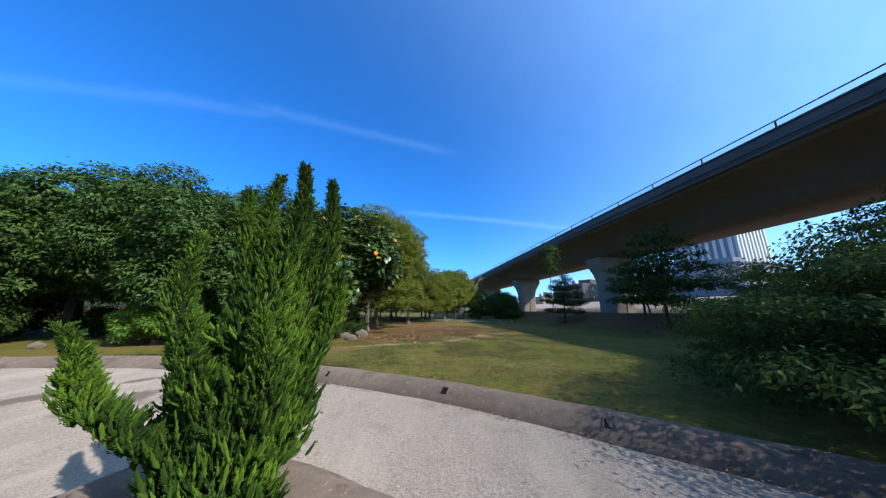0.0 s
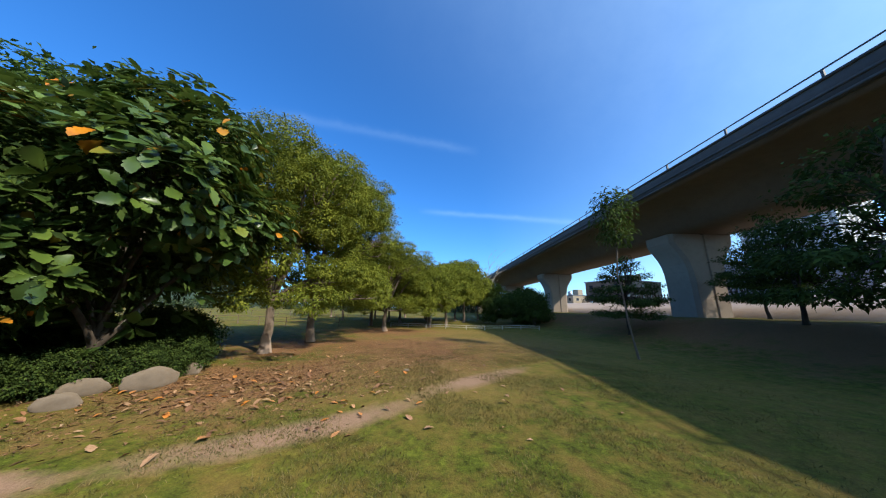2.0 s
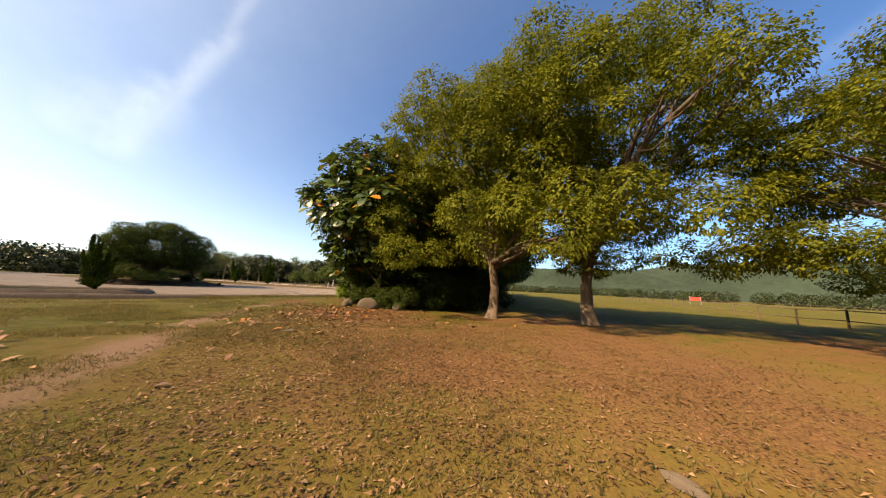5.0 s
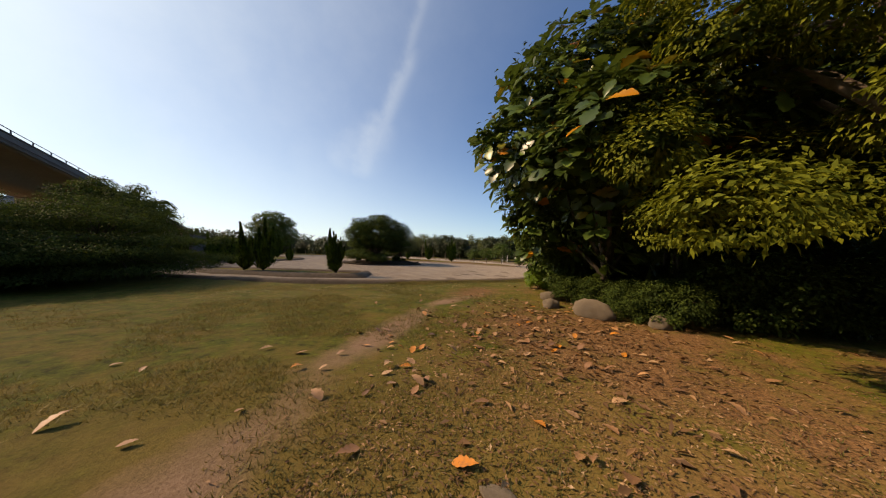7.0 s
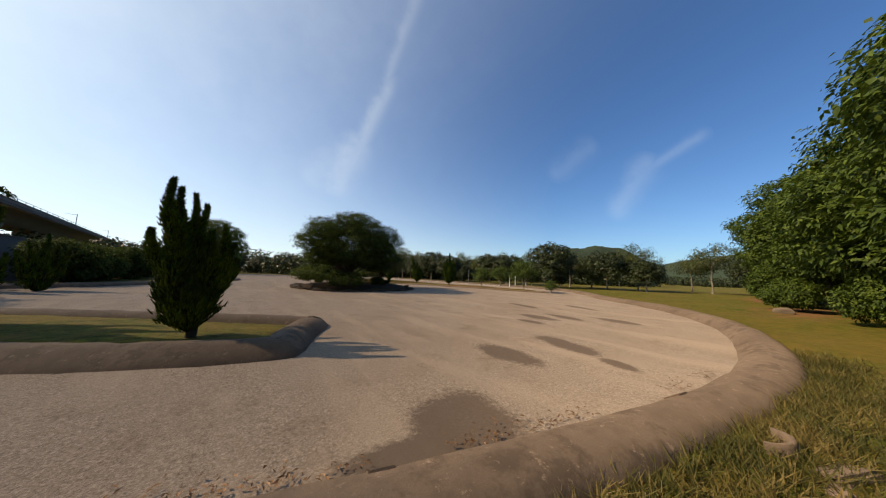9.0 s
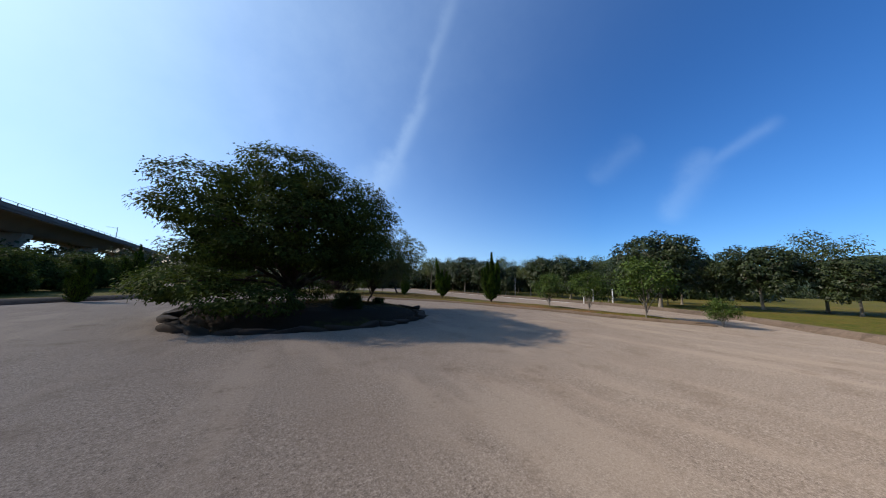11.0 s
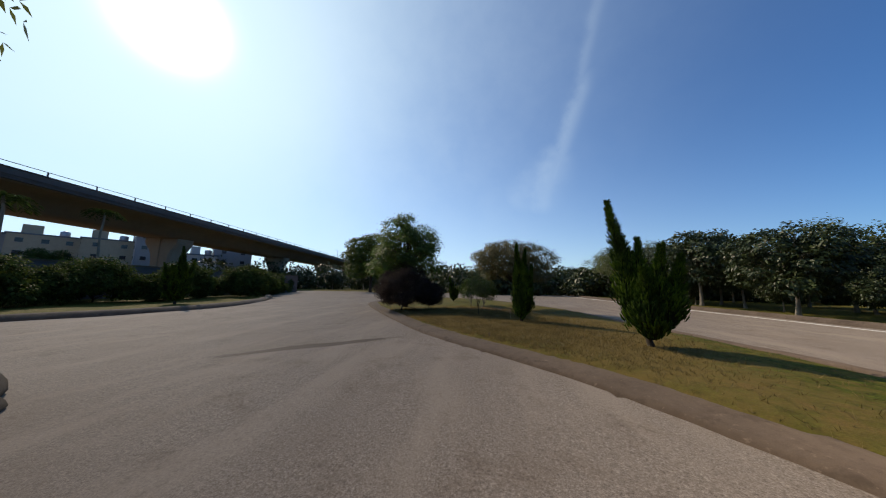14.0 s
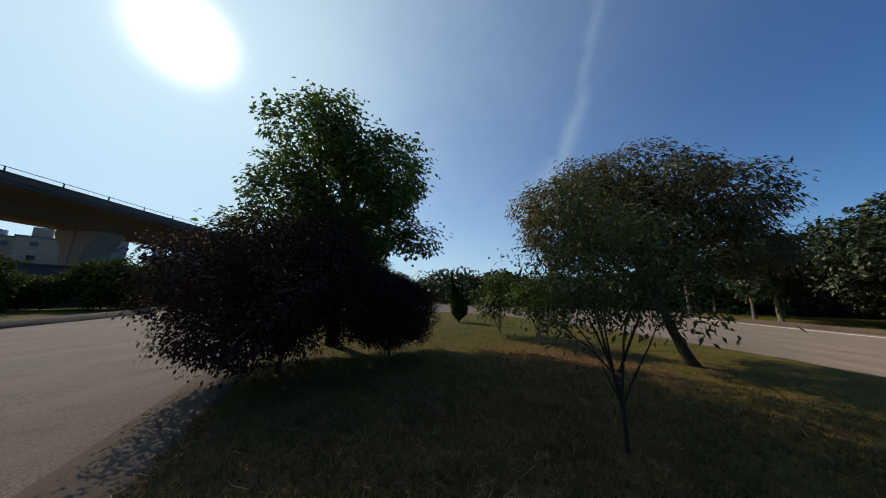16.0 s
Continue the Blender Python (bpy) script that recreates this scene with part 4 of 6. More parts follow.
def rosettes(name, mat, lobes, n, seed, size=0.42):
    rng = np.random.default_rng(seed)
    p, out = crown_points(lobes, n, rng, 0.22)
    axis_ = unit(out * 0.6 + np.array([0, 0, 0.7]) + rng.normal(size=out.shape) * 0.2)
    bases, ways, ups, lens = [], [], [], []
    for c, ax in zip(p, axis_):
        s = unit(np.cross(ax, rng.normal(size=3)))
        w = np.cross(ax, s)
        for q in range(rng.integers(6, 10)):
            ang = q * 2.4 + rng.uniform(-0.3, 0.3)
            tilt = rng.uniform(-0.15, 0.55) if q > 2 else rng.uniform(0.5, 1.1)
            way = unit((s * math.cos(ang) + w * math.sin(ang)) + ax * tilt)
            bases.append(c + way * 0.06)
            ways.append(way)
            ups.append(ax)
            lens.append(size * rng.uniform(0.75, 1.25) * (1 if q > 2 else 0.6))
    v, q = lobed_arrays(np.array(bases), np.array(ways), np.array(ups), np.array(lens), rng)
    return mesh_np(name, v, [(q, 0)], [mat])


bread_lobes = [(0, 0, 4.6, 2.5, 2.5, 3.3), (1.9, -1.0, 5.0, 1.6, 1.6, 1.5), (2.0, 0.9, 4.5, 1.4, 1.5, 1.3), (1.0, 0.2, 7.0, 1.7, 1.7, 1.5), (0.2, -2.0, 4.4, 1.6, 1.6, 1.8), (-1.6, -1.4, 5.4, 1.6, 1.6, 1.8), (-1.6, 1.2, 5.6, 1.7, 1.6, 1.8), (0.2, 1.9, 5.2, 1.6, 1.5, 1.9), (-0.4, 0.0, 7.6, 1.4, 1.4, 1.2), (0.1, -2.0, 2.6, 1.2, 1.2, 0.9), (2.6, 0.3, 4.1, 0.7, 0.8, 0.6), (2.2, -0.4, 6.4, 1.0, 1.1, 1.0)]
# inner crown of shaded leaf colour stands in for the dark between rosettes
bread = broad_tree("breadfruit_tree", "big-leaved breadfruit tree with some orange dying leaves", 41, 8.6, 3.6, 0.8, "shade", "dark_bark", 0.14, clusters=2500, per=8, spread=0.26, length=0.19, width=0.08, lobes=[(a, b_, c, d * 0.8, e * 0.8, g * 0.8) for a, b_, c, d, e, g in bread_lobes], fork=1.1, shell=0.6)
part("rosette_foliage", rosettes("rosette_foliage", M["bread"], bread_lobes, 560, 43, 0.45), bread, "large glossy lobed leaves, a few orange")
place(bread, -6.4, 16.9, 0.1, 0, 1.0, 0.95)


# ---- cypresses ----
def spray_arrays(base, axis_, rng, length, radius):
    """Slender knobbly cones along an axis, hooked upwards at the tip."""
    n, sides = len(base), 5
    u = unit(np.cross(axis_, rng.normal(size=(n, 3))))
    w = np.cross(axis_, u)
    a = np.linspace(0, 2 * np.pi, sides, endpoint=False)
    ring = u[:, None] * np.cos(a)[None, :, None] + w[:, None] * np.sin(a)[None, :, None]
    v = []
    for t, fat in ((0.0, 0.45), (0.3, 1.0), (0.55, 0.72), (0.72, 0.8)):
        wide = radius[:, None, None] * fat * rng.uniform(0.65, 1.35, (n, sides, 1))
        v.append(base[:, None] + axis_[:, None] * (length * t)[:, None, None] + ring * wide)
    tip = base + axis_ * length[:, None] + np.array([0, 0, 0.22]) * length[:, None]
    v = np.concatenate(v + [tip[:, None]], 1)
    k = v.shape[1]
    i, j = np.arange(n)[:, None, None] * k, np.arange(sides)[None, None]
    j2, lay = (j + 1) % sides, np.arange(3)[None, :, None] * sides
    quads = np.stack([i + lay + j, i + lay + j2, i + lay + sides + j2, i + lay + sides + j], -1).reshape(-1, 4)
    tris = np.stack(np.broadcast_arrays(i + 3 * sides + j, i + 3 * sides + j2, i + k - 1), -1).reshape(-1, 3)
    return v.reshape(-1, 3), quads, tris


def cypress(label, seed, spires, tufts, size=0.16, per=20, blade=0.42):
    """Upright plumes (dx, dy, foot height, top height, radius) of feathery sprays on a short stem."""
    rng = np.random.default_rng(seed)
    cy = thing("cypress", label, "cypress", "cypresses")
    part("trunk", tube("trunk", M["dark_bark"], bowed((0, 0, -0.15), (0, 0, 1.1), rng, 0.04, 6), np.linspace(0.09, 0.05, 6), 8), cy)
    area = np.array([(s[3] - s[2]) * s[4] for s in spires])
    for k, (dx, dy, z0, z1, r) in enumerate(spires):
        bend = 0.55 if z1 > 2 else 0.85

        def profile(t):
            return r * np.minimum(1, t / 0.28 + 0.02) ** 0.7 * np.clip(1 - t, 0, 1) ** 0.95 * 1.45

        def spine(t):
            return np.stack([dx * t**bend + 0.05 * np.sin(t * 9 + k), dy * t**bend + 0.05 * np.cos(t * 8 + k), z0 + (z1 - z0) * t], -1)

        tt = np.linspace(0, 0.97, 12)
        # added solid core, coloured as the dark depth between the sprays
        part("inner_foliage", tube("inner_foliage", M["cypress_shade_core"], spine(tt), profile(tt) * 0.58 + 0.008, 10), cy)
        n = int(tufts * area[k] / area.sum() * (1.8 if r < 0.15 else 1))
        t = rng.random(n) ** 0.85
        ang = rng.uniform(0, 2 * np.pi, n)
        lump = 1 + 0.26 * np.sin(ang * 3 + t * 15 + k) + 0.24 * np.sin(ang * 5 - t * 29) + 0.14 * np.sin(ang * 9 + t * 60) + rng.normal(size=n) * 0.08
        rad = profile(t) * np.clip(lump, 0.6, 1.5)
        out = np.stack([np.cos(ang), np.sin(ang), np.zeros(n)], -1)
        c = spine(t) + out * (rad * rng.uniform(0.5, 0.92, n))[:, None]
        axis_ = unit(out * 0.55 + np.array([0, 0, 0.85]) + rng.normal(size=(n, 3)) * 0.2)
        reach = size * rng.uniform(0.6, 1.35, n) * np.clip(1.35 - t, 0.5, 1)
        v0, quads_, tips = spray_arrays(c, axis_, rng, reach, reach * rng.uniform(0.085, 0.14, n))
        u = rng.random(n * per)
        long_axis = np.repeat(axis_, per, 0)
        base = np.repeat(c, per, 0) + long_axis * (u * np.repeat(reach, per))[:, None] + rng.normal(size=(n * per, 3)) * (np.repeat(reach, per) * 0.16 * (1.1 - u))[:, None]
        ahead = unit(long_axis + np.repeat(out, per, 0) * 0.25 + rng.normal(size=(n * per, 3)) * 0.35)
        v1, tris = leaf_arrays(base, ahead, rng, size * blade, size * blade * 0.3, 0.3, -0.1, np.repeat(out + np.array([0, 0, 0.3]), per, 0))
        part("plume", mesh_np("plume", np.concatenate([v0, v1]), [(quads_, 0), (tips, 0), (tris + len(v0), 0)], [M["cypress"]]), cy)
    return cy


near_spires = [(0.35, -0.19, 0.3, 2.82, 0.22), (0.47, 0.25, 0.3, 2.88, 0.2), (0.04, -0.2, 0.3, 2.56, 0.21), (0.2, -0.16, 0.3, 2.72, 0.12), (-0.34, -0.28, 0.3, 2.18, 0.18), (-0.64, -0.72, 0.35, 1.52, 0.13), (-0.55, 0.1, 0.3, 1.78, 0.14), (0.66, 0.15, 0.3, 1.95, 0.23), (0.44, -0.4, 0.2, 1.6, 0.26), (-0.02, -0.42, 0.2, 1.55, 0.28), (0.34, 0.35, 0.3, 2.2, 0.24), (0.4, 0.05, 0.2, 2.35, 0.25), (-0.2, 0.15, 0.2, 2.0, 0.24), (0.14, 0.0, 0.15, 1.5, 0.4)]
cyp_near = cypress("bushy green cypress with several pointed spires", 51, near_spires, 19000, 0.115, 12, 0.2)
place(cyp_near, -1.71, 2.7, 0.15, 0)
cyp_wide = cypress("broad dark cypress with many flame-like spires", 53, [(0.05, 0.05, 0.3, 4.3, 0.38), (-0.65, 0.1, 0.35, 3.65, 0.34), (0.6, 0.1, 0.4, 3.5, 0.34), (-1.05, -0.2, 0.6, 3.0, 0.32), (1.05, -0.1, 0.6, 2.8, 0.34), (0.1, 0.75, 0.4, 3.3, 0.36), (0.1, -0.85, 0.4, 3.0, 0.36), (-0.4, -0.5, 0.3, 2.9, 0.38), (0.5, 0.5, 0.3, 2.8, 0.38), (0, 0, 0.2, 2.1, 0.65)], 9000, 0.19, 9, 0.22)
place(cyp_wide, -25.6, -18.1, 0.15, 0, 1.0)
cyp_slim = cypress("dark lumpy cypress with one tall leaning spire", 55, [(0.62, -0.56, 0.3, 4.2, 0.34), (0.5, -0.42, 0.3, 3.1, 0.26), (0.15, -0.1, 0.3, 2.95, 0.28), (-0.2, 0.3, 0.3, 2.75, 0.3), (-0.55, 0.45, 0.35, 2.4, 0.32), (0.3, 0.3, 0.25, 2.1, 0.34), (-0.3, -0.4, 0.25, 2.1, 0.34), (0, 0, 0.2, 1.9, 0.52)], 9000, 0.18, 9, 0.22)
place(cyp_slim, -24.6, -24.6, 0.15, 0)
cyp_pair = cypress("dark twin-topped cypress on the median grass", 57, [(0.12, -0.1, 0.2, 3.6, 0.3), (-0.24, 0.18, 0.2, 3.3, 0.26), (0.22, -0.16, 0.2, 2.9, 0.22), (-0.46, 0.36, 0.2, 2.5, 0.3), (-0.12, 0.32, 0.2, 2.4, 0.24), (-0.18, -0.25, 0.2, 2.3, 0.24), (-0.08, 0.02, 0.12, 1.8, 0.34)], 10000, 0.16, 9, 0.22)
place(cyp_pair, -22.0, -28.9, 0.15, 0, 0.86, 0.97)
for src, x, y, a, s in ((cyp_wide, 2.2, 0.2, 40, 0.8), (cyp_slim, 3.2, -0.6, 100, 0.75), (cyp_slim, -18.3, -42, 10, 0.6), (cyp_wide, 1.0, -33.7, 130, 0.95), (cyp_wide, 5.2, -13.2, 200, 0.7), (cyp_slim, 6.4, -12.4, 20, 0.8), (cyp_wide, -0.4, -23.6, 90, 0.6)):
    put(src, x, y, ground_at(x, y) - 0.02, a, s)


# ---- round island ----
rng_i = np.random.default_rng(67)
isle_lobes = dome(rng_i, 4.1, 0.5, 7.2, 64, 0.25, 0.42)
for k in range(12):
    a, q = radians(-110 + 17 * k), rng_i.uniform(2.7, 3.5)
    isle_lobes.append((math.cos(a) * q, math.sin(a) * q, rng_i.uniform(0.7, 1.5), 0.95, 0.95, 0.5))
# crown's deep shade is partly in its leaf colour
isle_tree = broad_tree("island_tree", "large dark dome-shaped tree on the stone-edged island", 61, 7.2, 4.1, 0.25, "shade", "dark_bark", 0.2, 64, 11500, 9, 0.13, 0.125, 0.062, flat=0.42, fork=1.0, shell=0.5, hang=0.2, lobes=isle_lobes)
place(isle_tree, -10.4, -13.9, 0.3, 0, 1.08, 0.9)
feather = broad_tree("feathery_tree", "small leaning tree with drooping feathery leaves", 63, 4.4, 2.2, 0.6, "feather", "dark_bark", 0.06, 24, 5400, 9, 0.15, 0.3, 0.066, lean=(-0.8, 0.15), shell=0.85, fork=0.5, feathery=True)
place(feather, -14.2, -16.4, 0.35, 0, 1.05)
isle_shrub = broad_tree("shrub", "low dark shrub on the stone-edged island", 65, 2.0, 1.6, 0.0, "shade", "dark_bark", 0.05, 18, 1300, 8, 0.12, 0.12, 0.06, group="island shrubs", fork=0.3, category="shrub", shell=0.6)
place(isle_shrub, -12.6, -13.0, ground_at(-12.6, -13.0) - 0.03, 30, 0.4)
for x, y, a, s in ((-8.6, -12.6, 0, 0.5), (-14.6, -15.0, 70, 0.5), (-9.0, -18.6, 120, 0.7), (-10.6, -12.2, 200, 0.42)):
    shrub_i = put(isle_shrub, x, y, ground_at(x, y) - 0.03, a, s)


def stone_mesh(name, mat, seed, sx, sy, sz, top=2.0):
    rng = np.random.default_rng(seed)
    bm = bmesh.new()
    bmesh.ops.create_icosphere(bm, subdivisions=3, radius=1)
    off = Vector(rng.uniform(-50, 50, 3))
    for v in bm.verts:
        d = 1 + 0.26 * noise.noise(v.co * 1.1 + off) - 0.22 * abs(noise.noise(v.co * 2.3 + off)) + 0.07 * noise.noise(v.co * 5.5 + off)
        v.co = Vector((v.co.x * sx, v.co.y * sy, v.co.z * sz)) * d
        v.co.z = min(max(v.co.z, -sz * 0.6), sz * top)
    return from_bm(name, bm, mat, True)


stone_kinds = [stone_mesh("border_stone", M["shaded_rock"], 70 + k, 0.46 + 0.05 * k, 0.28 + 0.03 * (k % 2), 0.2 + 0.03 * (k % 3), 0.4) for k in range(5)]
walked, last = 0.0, isle_line[0]
rng_s = np.random.default_rng(9)
for p, q in zip(isle_line, np.roll(isle_line, -1, 0)):
    walked += np.linalg.norm(q - p)
    if walked > 0.6:
        walked = 0
        ang = math.degrees(math.atan2(q[1] - p[1], q[0] - p[0]))
        st = new("border_stone", stone_kinds[rng_s.integers(5)])
        tagged(st, "long flat-topped brown stone edging the tree island", "stone", "island edging stones")
        inward = isle_line.mean(0) - p
        p = p + inward / np.linalg.norm(inward) * 0.3
        sunk = 0.8 if p[1] > -14.4 else 1.0
        st.matrix_basis = pose(p[0], p[1], 0.12 * sunk - 0.03 if sunk == 1 else 0.02, rng_s.uniform(-14, 14), rng_s.uniform(-14, 14), ang + rng_s.uniform(-26, 26)) @ Matrix.Diagonal((rng_s.uniform(0.8, 1.25), rng_s.uniform(0.8, 1.25) * sunk, rng_s.uniform(0.75, 1.6) * sunk, 1))

# ---- boulders under the breadfruit tree ----
boulder_kinds = [stone_mesh("boulder", M["rock"], 80 + k, 0.55, 0.4, 0.33) for k in range(4)]
for k, (x, y, s, a) in enumerate(((-5.3, 15.9, 0.6, 20), (-5.1, 17.2, 1.0, 80), (-5.5, 18.5, 0.62, 10), (-5.9, 16.6, 0.7, 50), (-6.6, 15.1, 0.8, 130), (-9.3, 14.1, 0.5, 60), (-13.4, 13.3, 0.6, 5), (-17.3, 12.2, 0.6, 160), (-24.5, 9.9, 0.7, 70))):
    bo = new("boulder", boulder_kinds[k % 4])
    tagged(bo, "smooth grey-brown boulder among fallen leaves", "boulder", "boulders at the wood's edge")
    bo.matrix_basis = pose(x, y, ground_at(x, y) + 0.12 * s, 0, 0, a) @ Matrix.Diagonal((s, s, s, 1))

# flat stones half sunk in the lawn
for k, (x, y, s, a) in enumerate(((2.6, 25.1, 0.24, 30), (0.6, 19.6, 0.3, 100))):
    fs = new("flat_stone", boulder_kinds[(k + 1) % 4])
    tagged(fs, "flat pale stone half sunk in the lawn", "stone", "stones in the lawn")
    fs.matrix_basis = pose(x, y, ground_at(x, y) + 0.01, 0, 0, a) @ Matrix.Diagonal((s, s * 0.8, s * 0.25, 1))

# ---- shaded trees beside the viaduct ----
layered_lobes = []
rng_l = np.random.default_rng(17)
for tier, (z, r) in enumerate(((2.0, 2.6), (3.1, 2.9), (4.2, 2.5), (5.3, 2.0), (6.3, 1.5), (7.2, 0.9))):
    for k in range(5 if r > 1.2 else 3):
        a = k * 2 * math.pi / 5 + tier * 0.7 + rng_l.uniform(-0.3, 0.3)
        layered_lobes.append((math.cos(a) * r * 0.62, math.sin(a) * r * 0.62, z + rng_l.uniform(-0.3, 0.3), r * 0.66, r * 0.46, 0.2))
# shaded leaf colour again, for trees darkened by the viaduct
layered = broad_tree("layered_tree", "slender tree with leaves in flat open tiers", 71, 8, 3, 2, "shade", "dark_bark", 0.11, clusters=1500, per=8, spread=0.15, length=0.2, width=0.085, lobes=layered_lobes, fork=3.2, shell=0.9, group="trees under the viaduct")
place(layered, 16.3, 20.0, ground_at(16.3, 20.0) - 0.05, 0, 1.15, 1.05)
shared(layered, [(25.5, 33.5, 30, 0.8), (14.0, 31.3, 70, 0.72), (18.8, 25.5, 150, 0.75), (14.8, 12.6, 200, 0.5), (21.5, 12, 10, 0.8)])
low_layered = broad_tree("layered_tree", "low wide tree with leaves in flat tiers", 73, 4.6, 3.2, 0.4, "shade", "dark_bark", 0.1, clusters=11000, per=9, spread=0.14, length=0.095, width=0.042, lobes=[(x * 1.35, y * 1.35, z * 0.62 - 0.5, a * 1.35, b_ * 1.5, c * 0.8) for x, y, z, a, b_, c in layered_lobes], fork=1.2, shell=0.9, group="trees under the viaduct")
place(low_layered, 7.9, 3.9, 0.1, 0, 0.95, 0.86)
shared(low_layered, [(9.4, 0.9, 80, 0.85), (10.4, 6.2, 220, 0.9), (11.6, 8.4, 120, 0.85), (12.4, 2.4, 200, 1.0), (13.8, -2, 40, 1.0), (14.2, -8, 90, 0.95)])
sapling = broad_tree("sapling", "tall thin young tree with a small leafy head", 75, 7.4, 1.0, 4.9, "shade", "bark", 0.034, 11, 230, 6, 0.2, 0.22, 0.07, lean=(-0.4, -0.2), fork=6.4, hang=0.8, shell=0.8, lobes=[(-0.4, -0.2, 7.1, 0.62, 0.62, 0.42), (0.05, -0.1, 6.5, 0.55, 0.55, 0.4), (-0.75, -0.35, 6.3, 0.5, 0.5, 0.45), (-0.2, 0.15, 5.7, 0.6, 0.6, 0.4), (-0.5, -0.5, 5.3, 0.42, 0.42, 0.4)])
place(sapling, 9.7, 23.4, 0.1, 0)
for x, y, a, s in ((8.6, 45, 0, 1.2), (11, 47, 80, 1.4), (10.4, 43, 160, 1.2), (6.4, 47.6, 250, 1.1), (12.0, 52.5, 30, 1.3), (10, 51, 30, 1.4), (12.5, 56, 30, 1.5)):
    put(under, x, y, ground_at(x, y) - 0.03, a, s * 1.35, s * 1.75, label="dark shrub in the viaduct's shade")
# hedge leaves coloured dark for being seen against the light
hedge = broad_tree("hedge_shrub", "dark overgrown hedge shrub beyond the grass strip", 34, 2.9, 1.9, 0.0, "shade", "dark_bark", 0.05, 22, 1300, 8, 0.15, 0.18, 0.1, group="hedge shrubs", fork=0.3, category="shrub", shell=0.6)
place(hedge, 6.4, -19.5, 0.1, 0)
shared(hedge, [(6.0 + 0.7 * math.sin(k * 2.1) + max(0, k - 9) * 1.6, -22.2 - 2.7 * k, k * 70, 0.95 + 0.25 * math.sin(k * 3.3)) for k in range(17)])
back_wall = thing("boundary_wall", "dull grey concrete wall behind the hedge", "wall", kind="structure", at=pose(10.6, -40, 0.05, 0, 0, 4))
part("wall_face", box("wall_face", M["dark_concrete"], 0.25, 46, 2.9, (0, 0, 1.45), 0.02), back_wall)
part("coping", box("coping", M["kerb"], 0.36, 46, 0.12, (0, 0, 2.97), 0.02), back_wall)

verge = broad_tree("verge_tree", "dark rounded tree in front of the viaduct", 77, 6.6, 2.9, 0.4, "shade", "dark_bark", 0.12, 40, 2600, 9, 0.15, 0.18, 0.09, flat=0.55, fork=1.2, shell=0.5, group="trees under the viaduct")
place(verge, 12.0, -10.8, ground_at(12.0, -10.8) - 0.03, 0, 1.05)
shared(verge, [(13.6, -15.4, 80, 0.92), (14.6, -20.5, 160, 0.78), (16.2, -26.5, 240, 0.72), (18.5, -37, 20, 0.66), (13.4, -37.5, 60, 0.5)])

# ---- median trees ----
round_tree = broad_tree("round_tree", "leafy backlit tree with open rounded crown", 81, 6.7, 2.35, 1.4, "backlit", "dark_bark", 0.13, 30, 2600, 10, 0.13, 0.125, 0.075, shell=0.6)
place(round_tree, -15.2, -35.5, 0.15, 0, 1.1, 1.0)
purple = broad_tree("purple_shrub", "dense dark purple-brown shrub at the kerb", 83, 2.7, 1.75, 0.1, "purple", "dark_bark", 0.05, 34, 8000, 9, 0.1, 0.055, 0.03, fork=0.35, category="shrub", shell=0.6)
place(purple, -15.6, -33.0, 0.12, 0, 0.98, 0.98)
put(purple, -17.0, -34.6, 0.12, 140, 0.62, 0.7, "dense dark purple-brown shrub under the round tree")
bent = broad_tree("bent_tree", "low tree with bent trunk and drooping olive leaves", 85, 4.9, 2.6, 1.8, "rust", "dark_bark", 0.11, 34, 4200, 10, 0.12, 0.11, 0.045, lean=(1.0, -0.3), hang=0.6, fork=1.5, shell=0.6, flat=0.5)
place(bent, -23.5, -34.8, 0.15, 0, 0.95)
thin_shrub = broad_tree("thin_shrub", "sparse upright young shrub on the grass", 87, 2.5, 0.8, 0.7, "feather", "dark_bark", 0.022, 9, 620, 9, 0.14, 0.06, 0.024, fork=0.4, category="shrub", shell=0.8)
place(thin_shrub, -20.2, -31.3, 0.15, 0)
vase = broad_tree("vase_shrub", "fresh green vase-shaped shrub with many thin stems", 89, 2.6, 1.1, 0.6, "forest", "pale_bark", 0.03, 12, 430, 8, 0.14, 0.12, 0.06, fork=0.25, category="shrub", shell=0.7, group="median shrubs")
place(vase, -26.8, -13.2, 0.15, 0)
shared(vase, [(-27.0, -10.4, 100, 1.05), (-27.3, -7.4, 200, 1.35), (-19.9, -38.5, 40, 0.9), (-20.8, -36.6, 140, 0.8), (-28.0, -4.6, 200, 0.6)])

bare = thing("bare_tree", "leafless pale tree with spreading branches", "tree", at=pose(6, 61, 0.1))
rng_b = np.random.default_rng(99)
stem = bowed((0, 0, -0.2), (0.3, 0.2, 6.0), rng_b, 0.04, 8)
part("trunk", tube("trunk", M["pale_bark"], stem, np.linspace(0.22, 0.12, 8), 9), bare)
twigs = []
for k in range(11):
    a = k * 2.4
    tip = (0.3 + math.cos(a) * (1.6 + 0.2 * k), 0.2 + math.sin(a) * (1.6 + 0.2 * k), 7.2 + 0.42 * k)
    line = bowed(stem[3 + k % 5], tip, rng_b, 0.12, 7)
    twigs.append(tube_arrays(line, np.linspace(0.09, 0.03, 7), 6))
    for j in range(4):
        twigs.append(tube_arrays(bowed(line[3 + j % 3], line[-1] + rng_b.normal(size=3) * 1.0, rng_b, 0.1, 5), np.linspace(0.035, 0.012, 5), 5))
v, q = joined(twigs)
part("branchwork", smooth(mesh_np("branchwork", v, [(q, 0)], [M["pale_bark"]])), bare)

